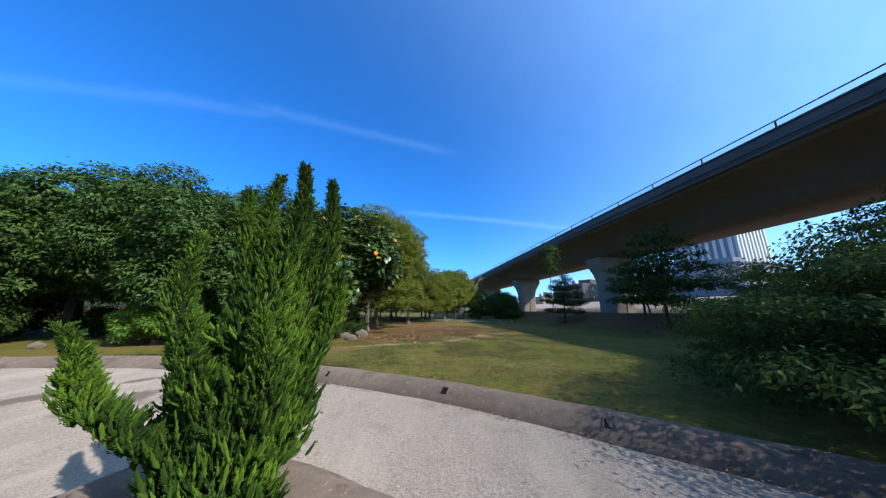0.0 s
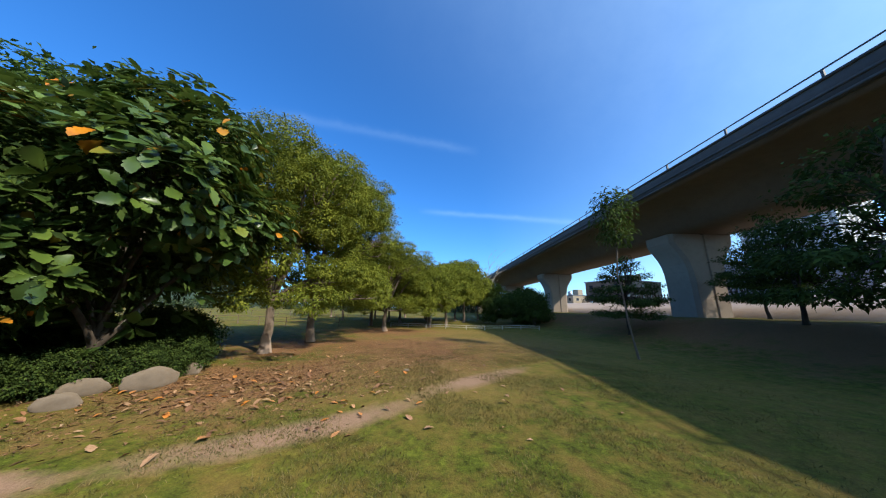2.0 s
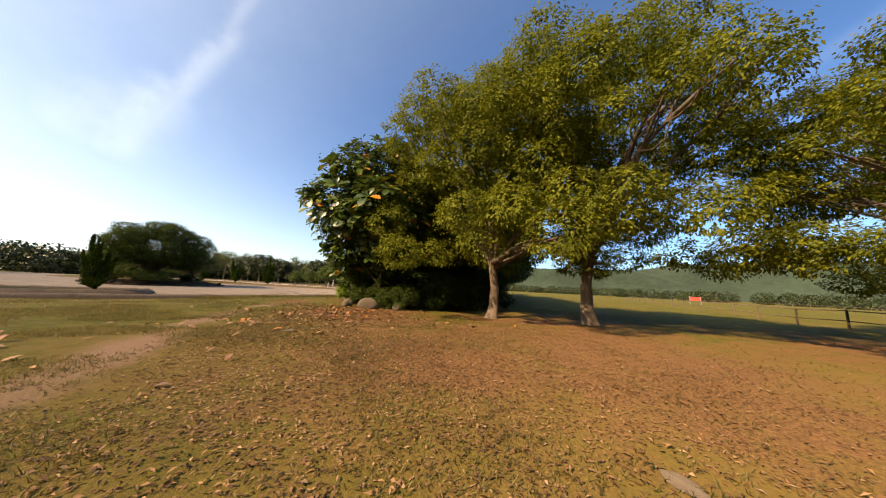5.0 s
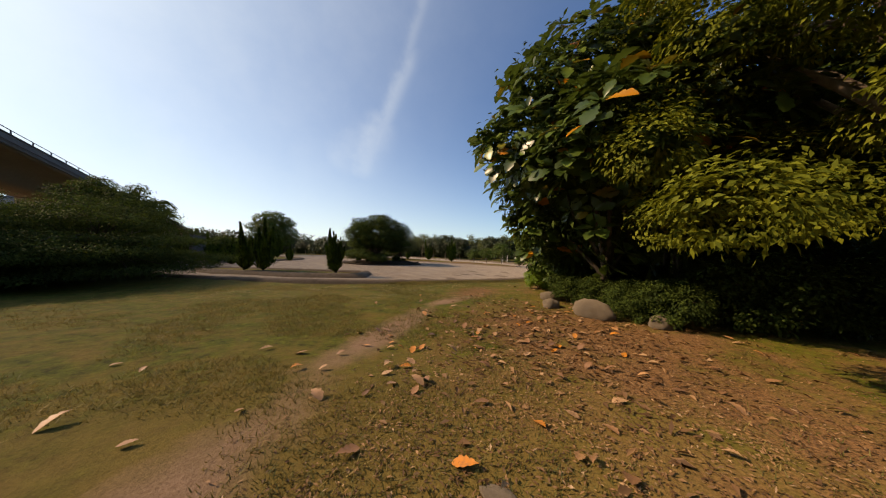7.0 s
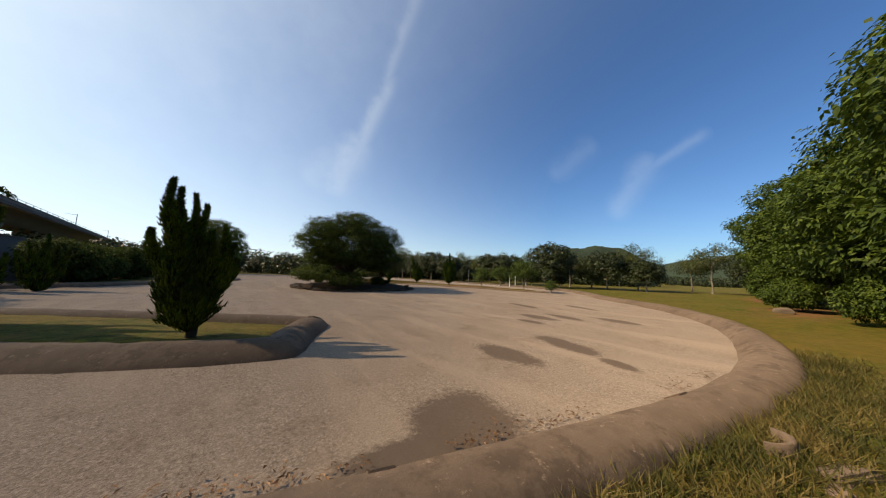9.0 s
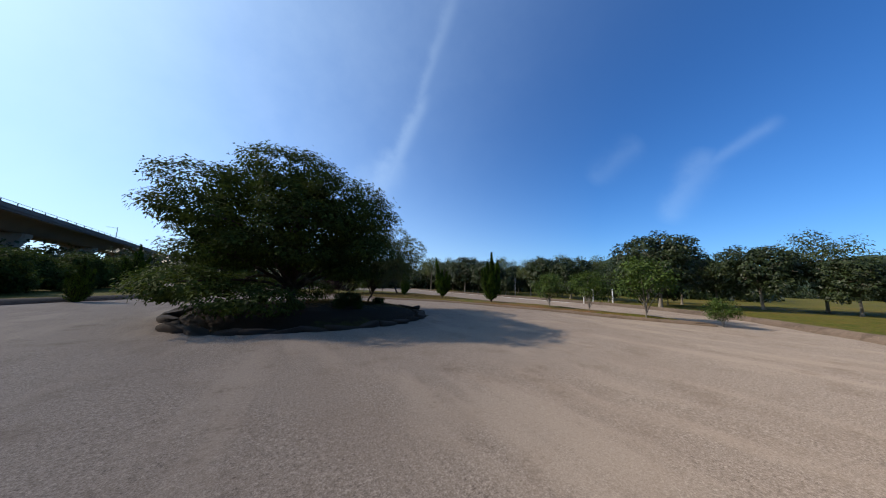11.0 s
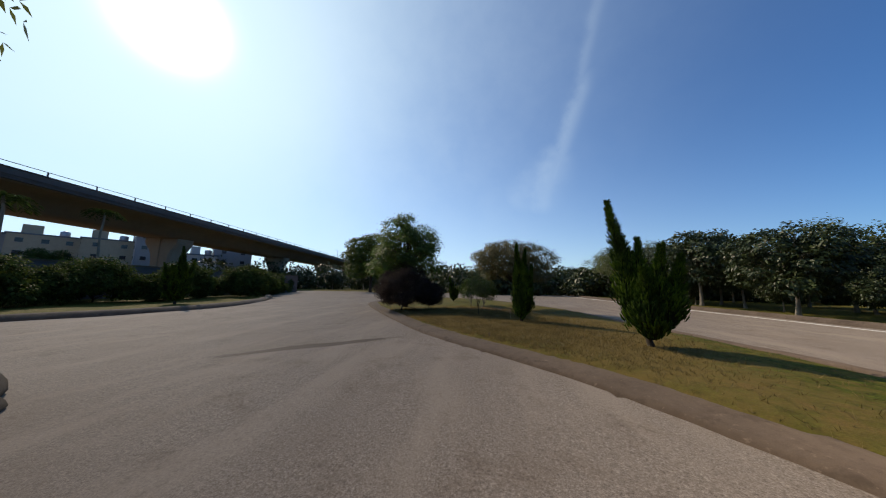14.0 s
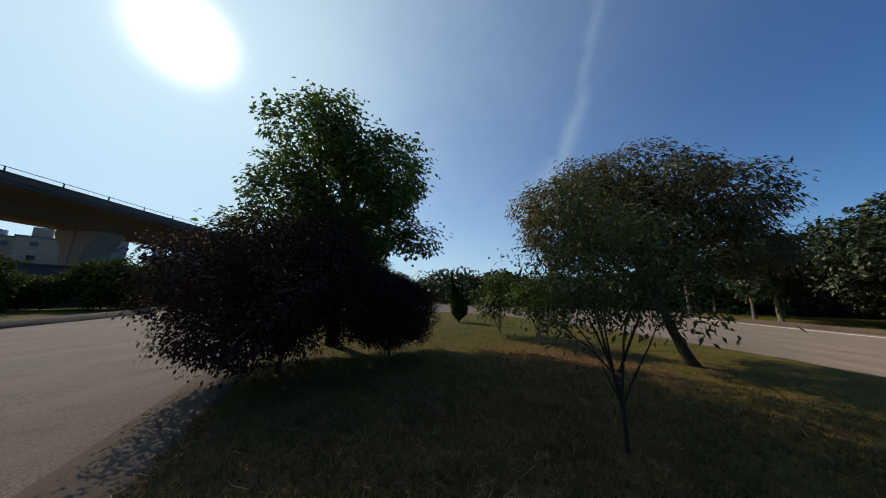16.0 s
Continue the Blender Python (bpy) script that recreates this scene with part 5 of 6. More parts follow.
# ---- far trees across the second road ----
far_a = broad_tree("far_tree", "mid-green roadside tree with rounded crown", 91, 6.6, 3.0, 1.2, "far_leaf", "pale_bark", 0.12, 24, 1300, 8, 0.16, 0.26, 0.14, group="roadside trees", shell=0.6)
far_b = broad_tree("far_tree", "thin pale roadside tree with open crown", 93, 7.4, 2.9, 2.6, "feather", "pale_bark", 0.1, 11, 520, 8, 0.28, 0.24, 0.11, group="roadside trees", shell=0.8)
place(far_a, -45.5, -28, 0.12, 0)
place(far_b, -49, -40, 0.12, 0)
rng_f = np.random.default_rng(23)
for k in range(34):
    y = -92 + 3.05 * k + rng_f.uniform(-1, 1)
    x = -46 - 5 * (k % 2) + rng_f.uniform(-2, 2) - max(0, y + 5) * 0.9
    put((far_a, far_b)[int(rng_f.random() < 0.45)], x, y, 0.12, rng_f.uniform(0, 360), rng_f.uniform(0.7, 1.05))
for k in range(12):
    put(far_a, -38 + 5.0 * k + rng_f.uniform(-1.5, 1.5), -84 - rng_f.uniform(0, 8), 0.12, rng_f.uniform(0, 360), rng_f.uniform(0.7, 1.0))
put(far_a, -41.2, -36.5, 0.12, 50, 0.95)
put(far_a, -40.6, -11.4, 0.12, 20, 1.1)
for x, y, s in ((-42.5, -60, 1.1), (-44.5, -66, 1.15), (-43, -54, 1.05)):
    put(far_b, x, y, 0.12, x * 37 % 360, s)
put(far_a, -41.6, -44.2, 0.12, 150, 1.15)
put(far_a, -41.4, -50.5, 0.12, 250, 1.05)
put(wood, 1.5, -72, 0.1, 40, 1.35, label="large dome-shaped tree beyond the road")
for x, y, s in ((-42.5, -17, 0.42), (-43, -22, 0.4), (-42, -33, 0.45), (-43, -39, 0.4), (-42.5, -46, 0.42), (-44, -12, 0.42)):
    put(far_a, x, y, 0.12, x * 31 % 360, s, label="young roadside tree held by stakes")


def far_wood(name, yaw0, yaw1, near_by, depth, high, n, seed, mat):
    """Distant woodland: heaps of coarse leaf clumps."""
    rng = np.random.default_rng(seed)
    trees = n
    yaw = np.radians(rng.uniform(yaw0, yaw1, trees))
    r = near_by + depth * rng.random(trees) ** 1.5
    h = high * rng.uniform(0.55, 1.0, trees) * (1 + 0.3 * (r - near_by) / depth)
    c = np.stack([-np.sin(yaw) * r - 8, np.cos(yaw) * r, h * 0.5], -1)
    per = 240
    out = unit(rng.normal(size=(trees * per, 3)))
    base = np.repeat(c, per, 0) + out * np.stack([np.repeat(h * 0.55, per)] * 2 + [np.repeat(h * 0.5, per)], -1) * rng.uniform(0.75, 1.05, (trees * per, 1))
    ahead = unit(out * 0.5 + rng.normal(size=out.shape))
    v, tris = leaf_arrays(base, ahead, rng, 0.75, 0.5, 0.2, 0.1, out + np.array([0, 0, 0.4]))
    ob = new(name, mesh_np(name, v, [(tris, 0)], [mat]))
    return tagged(ob, "distant belt of mixed green woodland", "woodland", kind="stuff")


far_wood("far_woodland", 98, 178, 74, 60, 6.6, 280, 3, M["far_leaf"])
far_wood("far_woodland", 20, 98, 190, 90, 6.0, 260, 4, M["far_leaf"])
far_wood("far_woodland", -12, 20, 150, 70, 9.0, 110, 6, M["far_leaf"])
far_wood("far_woodland", 178, 215, 92, 60, 8.0, 110, 5, M["far_leaf"])


# ---- hill on the horizon ----
def hill(name, yaw, dist, wide, high, seed):
    rng = np.random.default_rng(seed)
    c = np.array([-math.sin(radians(yaw)), math.cos(radians(yaw))])
    side = np.array([c[1], -c[0]])
    a, b = np.linspace(-1.4, 1.4, 80), np.linspace(-1, 1, 24)
    A, B = np.meshgrid(a, b)
    hz = high * np.exp(-np.abs(A) ** 4 * 1.5) * np.exp(-(B**2) * 3) * (1 + 0.05 * np.sin(A * 4 + 1) + 0.025 * np.sin(A * 17)) + rng.normal(size=A.shape) * high * 0.008
    hz[0], hz[-1] = -1, -1
    xy = c * dist + A[..., None] * side * wide + B[..., None] * c * wide * 0.5
    v = np.concatenate([xy, hz[..., None]], -1).reshape(-1, 3)
    k = len(a)
    i, j = np.meshgrid(np.arange(len(b) - 1), np.arange(k - 1), indexing="ij")
    q = np.stack([i * k + j, i * k + j + 1, (i + 1) * k + j + 1, (i + 1) * k + j], -1).reshape(-1, 4)
    return tagged(new(name, mesh_np(name, v, [(q, 0)], [M["hill"]])), "wooded hill on the horizon", "hill", kind="structure")


hill("backdrop_hill", 111, 620, 128, 68, 1)
hill("backdrop_hill", 84, 800, 330, 66, 2)
hill("backdrop_hill", 60, 900, 420, 84, 3)


# ---- buildings beyond the viaduct ----
def building(name, label, x, y, turn, w, d, storeys, wall, flat=True):
    h = storeys * 3.2
    u_, s_ = (x - VIA_X) * math.cos(radians(VIA_YAW)) + y * math.sin(radians(VIA_YAW)), y * math.cos(radians(VIA_YAW)) - (x - VIA_X) * math.sin(radians(VIA_YAW))
    z = float(yard_z(u_, s_)) - 0.25 if u_ < 62 and s_ > 10 else 0.1
    b = thing(name, label, "building", "town buildings", at=pose(x, y, z, 0, 0, turn))
    part("wall", box("wall", M[wall], w, d, h, (0, 0, h / 2), 0.05), b)
    part("roof", box("roof", M["roof"], w + 0.5, d + 0.5, 0.35, (0, 0, h + 0.18), 0.05), b)
    if flat:
        part("stair_tower", box("stair_tower", M[wall], w * 0.28, d * 0.4, 2.6, (w * 0.2, 0, h + 1.6), 0.05), b)
        part("water_tank", tube("water_tank", M["steel"], [(-w * 0.25, 0, h + 0.3), (-w * 0.25, 0, h + 0.35), (-w * 0.25, 0, h + 2.0), (-w * 0.25, 0, h + 2.3)], [0.7, 0.9, 0.9, 0.15], 12), b)
    pane = box("window", M["glass"], 1.15, 0.12, 1.05)
    sill = box("sill", M["pale_concrete"], 1.4, 0.3, 0.1)
    cols = max(2, int(w / 3.4))
    for face in (-1, 1):
        for s in range(storeys):
            for c in range(cols):
                px = (c + 0.5) * w / cols - w / 2
                win = part("window", pane, b, at=pose(px, face * (d / 2 + 0.02), 1.7 + s * 3.2))
                part("sill", sill, win, at=pose(0, face * 0.1, -0.58))
    side_pane = box("window", M["glass"], 0.12, 1.15, 1.05)
    for face in (-1, 1):
        for s in range(storeys):
            for c in range(max(2, int(d / 4))):
                part("window", side_pane, b, at=pose(face * (w / 2 + 0.02), (c + 0.5) * d / max(2, int(d / 4)) - d / 2, 1.7 + s * 3.2))
    return b


for args in (
    ("apartment_house", "dull grey town block beyond the viaduct", 103, -69, 62, 9, 10, 4, "wall_b"),
    ("apartment_house", "cream rendered flat-roofed house beyond the viaduct", 95, -76, 62, 11, 10, 4, "wall_a"),
    ("apartment_house", "cream flat-roofed block beyond the viaduct", 86, -83, 60, 10, 10, 4, "wall_a"),
    ("apartment_house", "grey flat-roofed block beyond the viaduct", 79, -88, 60, 7, 10, 5, "wall_b"),
    ("apartment_house", "white tiled town house beyond the viaduct", 66, -92, 55, 7, 9, 3, "wall_c"),
    ("apartment_house", "grey flat-roofed block beyond the viaduct", 62, -99, 50, 10, 9, 4, "wall_b"),
    ("apartment_house", "cream rendered flat-roofed house beyond the viaduct", 110, -52, 64, 16, 12, 4, "wall_a"),
    ("apartment_house", "grey flat-roofed block beyond the viaduct", 95, 46, 10, 16, 24, 3, "wall_b"),
    ("apartment_house", "grey flat-roofed block beyond the viaduct", 66, 64, 12, 16, 20, 2, "wall_b"),
    ("workshop", "low dull brown workshop with flat roof", 57, 107, 28, 20, 13, 2, "wall_d"),
    ("apartment_house", "cream rendered flat-roofed house beyond the viaduct", 51.5, 134, 20, 9, 8, 1, "wall_a"),
):
    building(*args)

finned = thing("finned_tower", "grey building with tall pale vertical fins", "building", at=pose(88, 82, 0.1, 0, 0, 15))
part("wall", box("wall", M["wall_b"], 14, 16, 34, (0, 0, 17), 0.05), finned)
fin_me = box("fin", M["white"], 0.5, 0.7, 34)
for k in range(9):
    part("fin", fin_me, finned, at=pose(-7.3, -7.2 + 1.8 * k, 17))
    part("fin", fin_me, finned, at=pose(-6.4 + 1.6 * k, -8.3, 17))


# ---- fences, signs, posts ----
def rail_fence(label, line, spacing, high, mat, rails):
    fe = thing("fence", label, "fence")
    pts = spline(line, spacing)
    post_m = box("post", M[mat], 0.07, 0.07, high + 0.2, (0, 0, high / 2 - 0.1), 0.01)
    for p in pts:
        part("post", post_m, fe, at=pose(p[0], p[1], ground_at(*p)))
    for z in rails:
        path = [(p[0], p[1], ground_at(*p) + z) for p in pts]
        part("rail", tube("rail", M[mat], path, [0.025] * len(path), 6), fe)
    return fe


rail_fence("low pale railing along the lawn's far edge", [(-5.2, 38.3), (-1.5, 38.0), (2.5, 37.2), (6, 37.6), (9.5, 37.8)], 1.9, 0.4, "pale_concrete", (0.2, 0.38))
rail_fence("grey post and rail fence across the field", [(-58, 40), (-45, 38.5), (-30, 38), (-19, 37.5), (-10, 36.8)], 2.6, 0.9, "kerb", (0.4, 0.85))
rail_fence("grey post and rail fence across the field", [(-90, 62), (-60, 63), (-30, 62), (-12, 61)], 3.0, 1.0, "kerb", (0.45, 0.95))
banner = thing("banner", "red banner on two posts across the field", "banner", at=pose(-62, 52.5, 0.1, 0, 0, 70))
part("cloth", box("cloth", M["red"], 1.5, 0.05, 0.8, (0, 0, 1.1), 0.01), banner, "plain red cloth")
for x in (-0.79, 0.79):
    part("post", box("post", M["steel"], 0.06, 0.06, 1.7, (x, 0, 0.75)), banner)

sign = thing("road_sign", "grey back of a square sign on a post", "sign", at=pose(-39.8, -28.8, 0.1, 0, 0, 30))
part("post", tube("post", M["steel"], [(0, 0, 0), (0, 0, 2.6)], [0.035, 0.035], 8), sign)
part("panel", box("panel", M["steel"], 0.75, 0.03, 0.75, (0, 0.05, 2.35), 0.01), sign)
for x, y in ((-37.6, -17.0), (-38.3, -16.4), (-38.6, -14.6)):
    po = thing("white_post", "short white marker post beside the road", "post", "white marker posts", at=pose(x, y, 0.1))
    part("post", tube("post", M["white"], [(0, 0, -0.1), (0, 0, 1.55)], [0.06, 0.06], 8), po)
    part("cap", tube("cap", M["steel"], [(0, 0, 1.55), (0, 0, 1.6)], [0.065, 0.03], 8), po)
stake = thing("garden_stake", "thin pale stick beside the cypress", "stake", at=pose(-21.6, -29.3, 0.18, 3, 4, 0))
part("stick", tube("stick", M["straw_wood"], [(0, 0, -0.08), (0.005, 0, 0.25), (0, 0.01, 0.5)], [0.011, 0.01, 0.008], 7), stake)
peg = thing("marker_peg", "small weathered peg in the kerb", "post", at=pose(-20.3, -25.1, 0.2))
part("peg", box("peg", M["kerb"], 0.035, 0.035, 0.13, (0, 0, 0.05), 0.008), peg)



def palm(label, x, y, high, seed):
    """A thin stem with a mop of drooping fronds."""
    rng = np.random.default_rng(seed)
    pa = thing("palm_tree", label, "palm", "palms by the viaduct", at=pose(x, y, ground_at(x, y) - 0.05))
    stem = bowed((0, 0, -0.1), (0.1, 0.05, high), rng, 0.015, 9)
    part("trunk", tube("trunk", M["pale_bark"], stem, np.linspace(0.13, 0.085, 9), 9), pa)
    for k in range(13):
        a, lift = k * 2.4, rng.uniform(0.1, 1.0)
        t = np.linspace(0, 1, 9)[:, None]
        way = np.array([math.cos(a), math.sin(a), 0.0])
        rib = stem[-1] + way * t * 1.5 + np.array([0, 0, 1.0]) * (lift * t - (0.75 + 0.5 * lift) * t**2) * 1.25
        base = np.repeat(rib[1:], 5, 0)
        side = np.cross(way, [0, 0, 1.0])
        sign = np.where(np.arange(len(base)) % 2, 1.0, -1.0)[:, None]
        v, tris = leaf_arrays(base, unit(side * sign + way * 0.5 + np.array([0, 0, -0.4]) + rng.normal(size=(len(base), 3)) * 0.2), rng, 0.5, 0.05, 0.2, 0.3)
        part("frond", mesh_np("frond", v, [(tris, 0)], [M["shade"]]), pa)
    return pa


palm("tall thin palm in front of the viaduct", 15.2, -32.5, 7.8, 301)
palm("tall thin palm in front of the viaduct", 23.4, -43.0, 9.6, 302)

# ---- masts on the viaduct ----
for k in range(5):
    s = -125 - 53 * k
    mast = part("mast", tube("mast", M["steel"], [(0.1, 0, 12.7), (0.1, 0, 16.4)], [0.11, 0.08], 8), via, "grey steel mast", at=pose(0, s, 0))
    part("mast_arm", tube("mast_arm", M["steel"], [(0.1, 0, 16.1), (2.4, 0, 16.3)], [0.06, 0.04], 6), mast)

# ---- painted line along the far edge of the second road ----
edge_line = spline([(-36.9, -18), (-37.5, -30), (-37.6, -42), (-37.8, -58), (-38.6, -74)], 1.0)
tagged(new("road_marking", sweep("road_marking", M["white"], edge_line, [(0.07, 0.012), (0.07, 0.026), (-0.07, 0.026), (-0.07, 0.012)], rough=0.0)), "worn white line along the road's edge", "road marking", kind="structure")

# ---- pipe stub and drain mouths at the kerb ----
pipe = thing("pipe_stub", "broken concrete pipe end beside the kerb", "pipe", at=pose(-5.8, 9.4, 0.14, 8, 4, 0))
bm = bmesh.new()
rings = [[bm.verts.new((math.cos(a) * r, math.sin(a) * r, z)) for a in (k * math.pi / 12 for k in range(24))] for r, z in ((0.19, -0.2), (0.17, 0.1), (0.165, 0.13), (0.135, 0.13), (0.125, 0.06), (0.12, -0.1))]
for a, b in zip(rings[:-1], rings[1:]):
    for k in range(11):
        bm.faces.new((a[k], a[(k + 1) % 24], b[(k + 1) % 24], b[k]))
part("pipe", from_bm("pipe", bm, M["kerb"], True), pipe)
for x, y, a in ((0.3, 0.22, 20), (0.05, 0.34, -25)):
    part("slab", from_bm("slab", box_bm(0.42, 0.2, 0.08, 0.02), M["kerb"]), pipe, at=pose(x, y, -0.02, 12, -8, a))


# ---- drain mouths in the kerb ----
def drain(x, y, turn):
    dr = thing("drain_mouth", "small square drain mouth in the concrete kerb", "drain", "kerb drains", at=pose(x, y, 0.165, 35.5, 0, turn))
    # no hole is cut: a raised block carries the opening's darkness
    part("recess", box("recess", M["hole_shade"], 0.13, 0.15, 0.03, (0, 0, 0.0)), dr, "black block painted as the shaded opening")
    jamb = box("jamb", M["kerb"], 0.022, 0.17, 0.05, (0, 0, 0.002), 0.004)
    for side in (-0.076, 0.076):
        part("jamb", jamb, dr, at=pose(side, 0, 0))
    part("lintel", box("lintel", M["kerb"], 0.174, 0.025, 0.05, (0, 0.088, 0.002), 0.004), dr)
    return dr


for near_x in (-3.3, -0.35, 2.35, 4.7, -6.6):
    k = int(np.argmin(np.abs(outer_line[:120, 0] - near_x)))
    ahead = outer_line[k + 1] - outer_line[k]
    p = outer_line[k] + np.array([ahead[1], -ahead[0]]) / np.linalg.norm(ahead) * 0.16
    drain(p[0], p[1], math.degrees(math.atan2(ahead[1], ahead[0])) + 180)


# ---- grass, litter, fallen leaves ----
def corridor(points, spread, n, rng):
    pts = spline(points, 0.4)
    c = pts[rng.integers(len(pts), size=n)]
    p = c + rng.normal(size=(n, 2)) * spread
    d = on_road(p[:, 0], p[:, 1])
    return p[d < -0.72]


def blades(name, label, p, high, wide, lean, rng, mat, per=3):
    z = ground_z(p[:, 0], p[:, 1])
    base = np.repeat(np.column_stack([p, z - 0.01]), per, 0)
    base[:, :2] += rng.normal(size=(len(base), 2)) * 0.025
    n = len(base)
    a = rng.uniform(0, 2 * np.pi, n)
    side = np.stack([np.cos(a), np.sin(a), np.zeros(n)], -1) * wide
    h = high * rng.uniform(0.5, 1.4, n)
    tip = base + np.stack([rng.normal(size=n) * lean * h, rng.normal(size=n) * lean * h, h], -1)
    v = np.stack([base - side, base + side, tip], 1).reshape(-1, 3)
    ob = new(name, mesh_np(name, v, [(np.arange(n * 3).reshape(-1, 3), 0)], [M[mat]]))
    return tagged(ob, label, "grass", kind="stuff")


rng_g = np.random.default_rng(77)
LAWN = [(0.5, 7.5), (1.5, 10), (2.4, 13), (3.4, 17), (4.6, 21), (4.2, 23.5), (2.6, 21), (1.0, 17), (0.0, 14), (-2.0, 11), (-4.5, 10.2)]
p = corridor(LAWN, 2.6, 70000, rng_g)
patchy = np.array([noise.noise(Vector((x * 0.55, y * 0.55, 3))) for x, y in p])
p = p[patchy > -0.12 + 0.25 * rng_g.random(len(p))]
blades("grass", "short yellow-green lawn grass", p, 0.045, 0.006, 0.8, rng_g, "blade")
p = corridor([(-20.8, -24.2), (-19.0, -27.2), (-18.4, -29.5), (-19, -32), (-21.5, -28), (-22.5, -25)], 2.0, 42000, rng_g)
p = p[inside(p[:, 0], p[:, 1], median_line)]
blades("grass", "long dry grass on the median", p, 0.075, 0.007, 0.7, rng_g, "dry_blade")
p = corridor([(-3.5, 8.7), (-5.5, 9.35), (-8, 9.8), (-11, 9.9)], 0.35, 5200, rng_g)
blades("grass", "ragged taller grass along the kerb", p, 0.1, 0.008, 0.7, rng_g, "blade")
p = corridor([(-12.5, -17), (-14.5, -17.4), (-14, -15.5)], 1.2, 5500, rng_g)
p = p[inside(p[:, 0], p[:, 1], isle_line)]
blades("grass", "dry grass inside the stone-edged island", p, 0.1, 0.007, 0.8, rng_g, "dry_blade")


def litter(name, label, p, length, rng, mat, z=None):
    z = ground_z(p[:, 0], p[:, 1]) if z is None else z
    n = len(p)
    a = rng.uniform(0, 2 * np.pi, n)
    ahead = unit(np.stack([np.cos(a), np.sin(a), rng.normal(size=n) * 0.22], -1))
    base = np.column_stack([p, z + 0.012])
    side = unit(np.cross(ahead, np.array([0, 0, 1.0]) + rng.normal(size=(n, 3)) * 0.25))
    ln, wd = (length * rng.uniform(0.6, 1.5, n))[:, None], (length * 0.42 * rng.uniform(0.7, 1.2, n))[:, None]
    up = np.array([0, 0, 1.0])
    mid = base + ahead * ln * 0.5
    v = np.stack([base, mid + side * wd / 2 + up * wd * rng.uniform(0, 0.6, (n, 1)), base + ahead * ln, mid - side * wd / 2 + up * wd * rng.uniform(0, 0.6, (n, 1))], 1).reshape(-1, 3)
    i = np.arange(n)[:, None] * 4
    tris = np.concatenate([i + [0, 1, 2], i + [0, 2, 3]], 0)
    return tagged(new(name, mesh_np(name, v, [(tris, 0)], [M[mat]])), label, "leaf litter", kind="stuff")


def straws(name, label, p, length, rng):
    """Thin stalks strewn flat."""
    n = len(p)
    a = rng.uniform(0, 2 * np.pi, n)
    way = np.stack([np.cos(a), np.sin(a), rng.uniform(-0.02, 0.22, n)], -1) * (length * rng.uniform(0.4, 1.4, n))[:, None]
    side = np.stack([-np.sin(a), np.cos(a), np.zeros(n)], -1) * 0.0018
    base = np.column_stack([p, ground_z(p[:, 0], p[:, 1]) + 0.03])
    bend = base + way * 0.55 + side * rng.normal(size=(n, 1)) * 9
    v = np.stack([base - side, base + side, bend + side, bend - side, base + way], 1).reshape(-1, 3)
    i = np.arange(n)[:, None] * 5
    tris = np.concatenate([i + [0, 1, 2], i + [0, 2, 3], i + [3, 2, 4]], 0)
    return tagged(new(name, mesh_np(name, v, [(tris, 0)], [M["straw"]])), label, "dry grass", kind="stuff")


p = np.concatenate([
    corridor([(-4, 16), (-3, 18.5), (-3, 22), (-2, 26)], 2.3, 13000, rng_g),
    corridor([(4, 24), (2.5, 22), (1.0, 20), (0, 23)], 2.6, 34000, rng_g),
    corridor([(-9, 14.6), (-14, 14.4), (-20, 14.4)], 0.9, 2500, rng_g),
])
p = p[(p[:, 1] - p[:, 0] > 17.1 + 0.5 * rng_g.normal(size=len(p)))]
litter("leaf_litter", "small dry brown leaves over the ground", p, 0.04, rng_g, "litter")
p = corridor([(-2.5, 27), (0.5, 27), (3, 26.4), (5, 26), (4.2, 24), (3.4, 21.5), (2.2, 19), (0.5, 17.5), (-2, 17)], 2.2, 70000, rng_g)
p = p[p[:, 1] - p[:, 0] > 17.1 + 0.5 * rng_g.normal(size=len(p))]
clumped = np.array([noise.noise(Vector((x * 0.9, y * 0.9, 9))) for x, y in p])
p = p[clumped > -0.25 + 0.5 * rng_g.random(len(p))]
litter("leaf_litter", "tan and brown crumbs of dry leaf in the grass", p, 0.024, rng_g, "crumb")

p = corridor([(1.5, 8.8), (0.2, 9.2), (-0.7, 9.9), (3, 9), (1, 10), (-1, 10.8), (-3.5, 10.4), (-6.3, 10), (-6.0, 11.2), (-2, 12.5)], 1.1, 4600, rng_g)
clumped = np.array([noise.noise(Vector((x * 0.7, y * 0.7, 21))) for x, y in p])
straws("dry_straw", "pale dry grass stalks lying on the lawn", p[clumped > -0.1 + 0.4 * rng_g.random(len(p))], 0.2, rng_g)
p = corridor([(-20, -26), (-18.8, -28.5), (-18.4, -30.5)], 1.4, 1500, rng_g)
p = p[inside(p[:, 0], p[:, 1], median_line)]
straws("dry_straw", "pale dry grass stalks lying on the median", p, 0.16, rng_g)

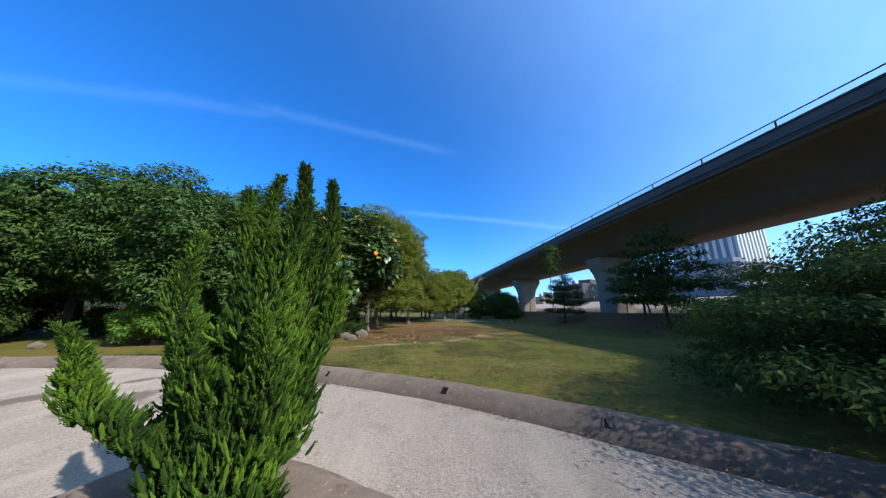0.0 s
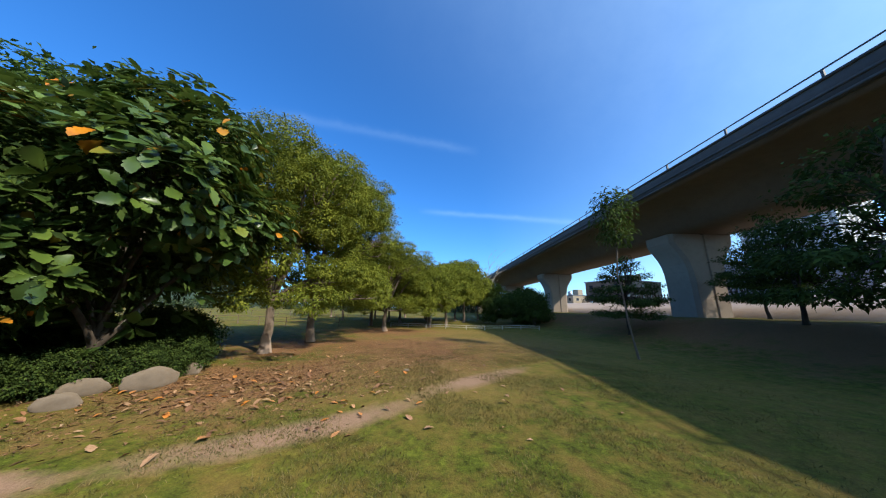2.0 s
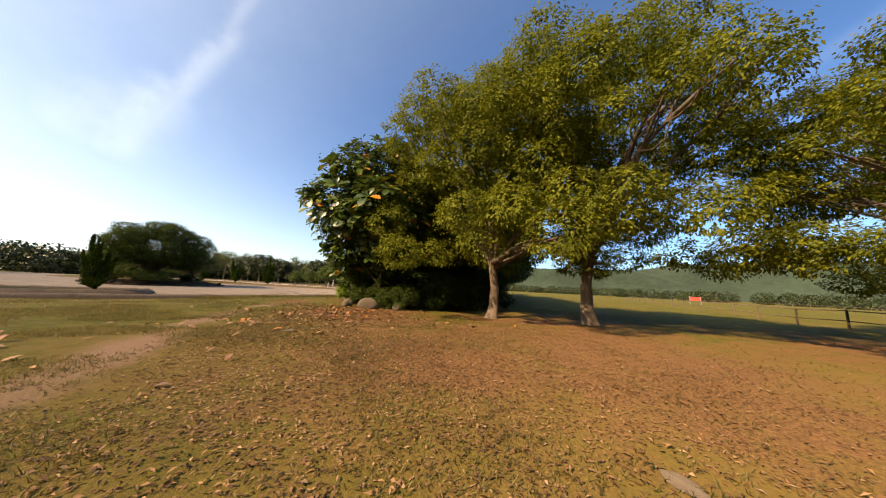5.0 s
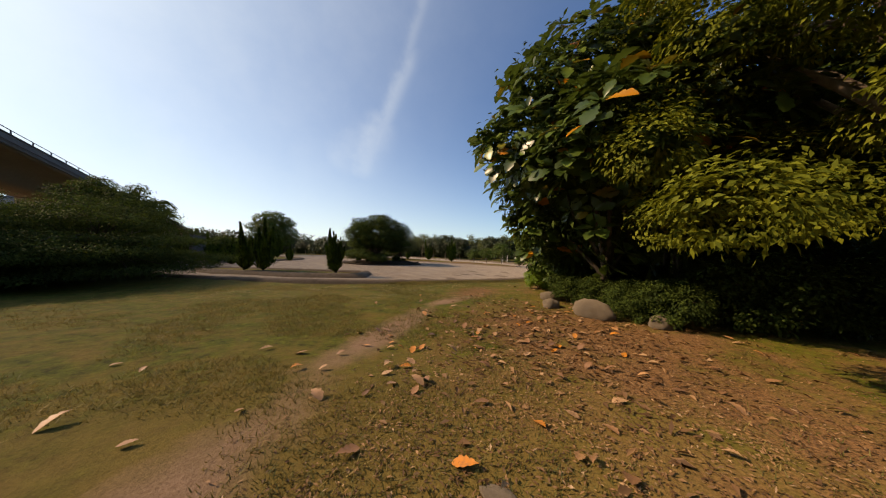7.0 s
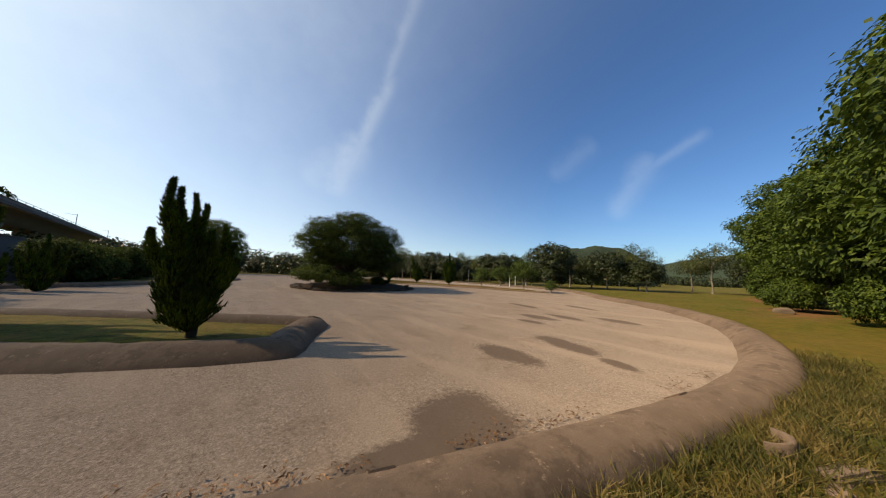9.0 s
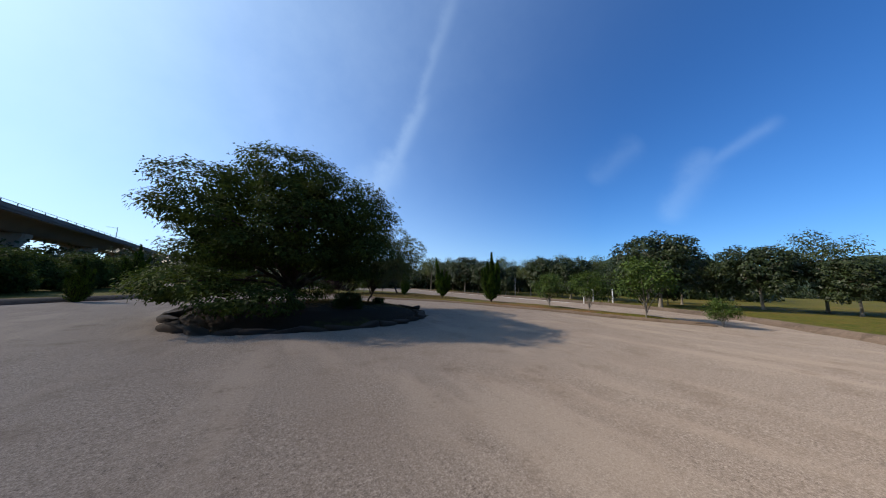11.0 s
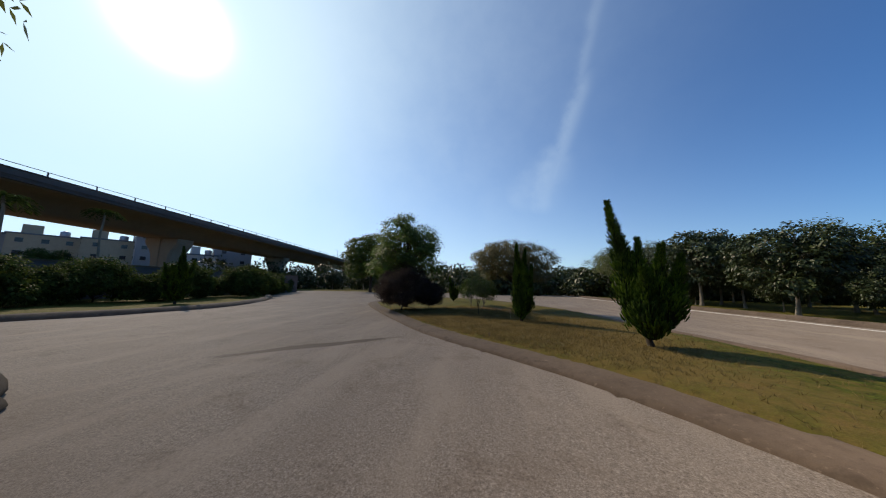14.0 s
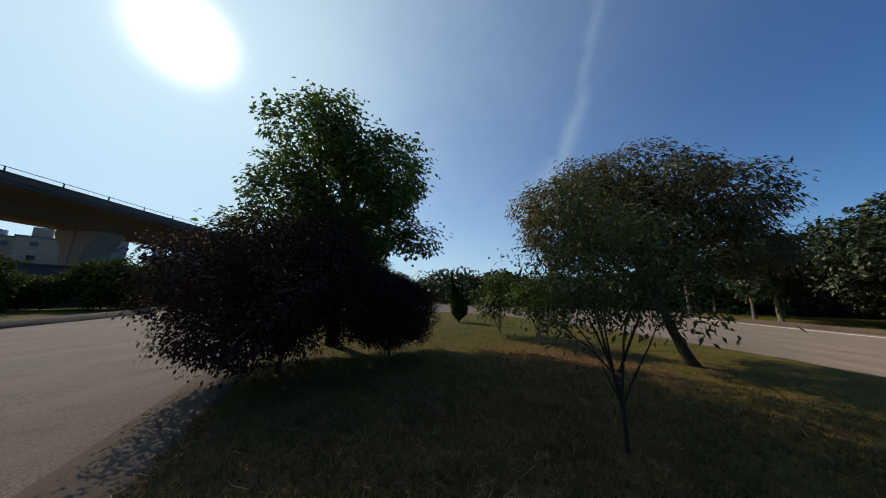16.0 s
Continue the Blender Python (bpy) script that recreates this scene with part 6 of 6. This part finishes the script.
p = corridor([(-5, 16), (-3.5, 17.2), (-2.5, 18.5), (-1, 18.4)], 1.3, 1300, rng_g)
litter("leaf_litter", "reddish-brown dead leaves under the breadfruit tree", p, 0.11, rng_g, "litter")
k = rng_g.integers(20, 75, 1500)
ahead = unit(outer_line[k + 1] - outer_line[k])
p = outer_line[k] + ahead * rng_g.uniform(0, 0.4, (1500, 1)) + np.stack([ahead[:, 1], -ahead[:, 0]], -1) * (-0.1 - np.abs(rng_g.normal(size=(1500, 1))) * 0.1 + 0.02)
p = p[np.array([noise.noise(Vector((x * 1.3, y * 1.3, 5))) for x, y in p]) > -0.05]
p = p[on_road(p[:, 0], p[:, 1]) > 0.01]
litter("leaf_litter", "brown leaves gathered in the gutter", p, 0.042, rng_g, "litter", np.full(len(p), 0.032))

leaf_kinds = []
for k in range(5):
    rk = np.random.default_rng(200 + k)
    v, q = lobed_arrays(np.array([[0.0, 0, 0.02]]), np.array([[1.0, 0, 0.05]]), np.array([[0.0, 0, 1.0]]), np.array([0.4]), rk)
    v = v + np.array([0, 0, 1.0]) * (0.5 * v[:, 1:2] ** 2 * rk.uniform(0.2, 1.2) + 0.02 * np.sin(v[:, :1] * 9 + k))
    v[:, 2] -= v[:, 2].min()
    leaf_kinds.append(mesh_np("fallen_leaf", v, [(q, 0)], [M["big_litter"]]))
spots = np.concatenate([rng_g.normal(size=(150, 2)) * (1.7, 1.3) + (-2.8, 17.2), rng_g.normal(size=(50, 2)) * (1.9, 2.2) + (-3.2, 20.0), rng_g.normal(size=(70, 2)) * (2.0, 1.6) + (0.0, 18.2), rng_g.normal(size=(28, 2)) * (3.0, 0.8) + (-8, 13.4)])
for x, y in spots:
    if on_road(np.array([x]), np.array([y]))[0] > -1.0:
        continue
    fl = new("fallen_leaf", leaf_kinds[int(rng_g.integers(5))])
    tagged(fl, "large curled dry breadfruit leaf on the ground", "leaf", "fallen breadfruit leaves")
    s = rng_g.uniform(0.26, 0.5)
    fl.matrix_basis = pose(x, y, ground_at(x, y) + 0.012, rng_g.uniform(-6, 6), rng_g.uniform(-6, 6), rng_g.uniform(0, 360)) @ Matrix.Diagonal((s, s, s, 1))
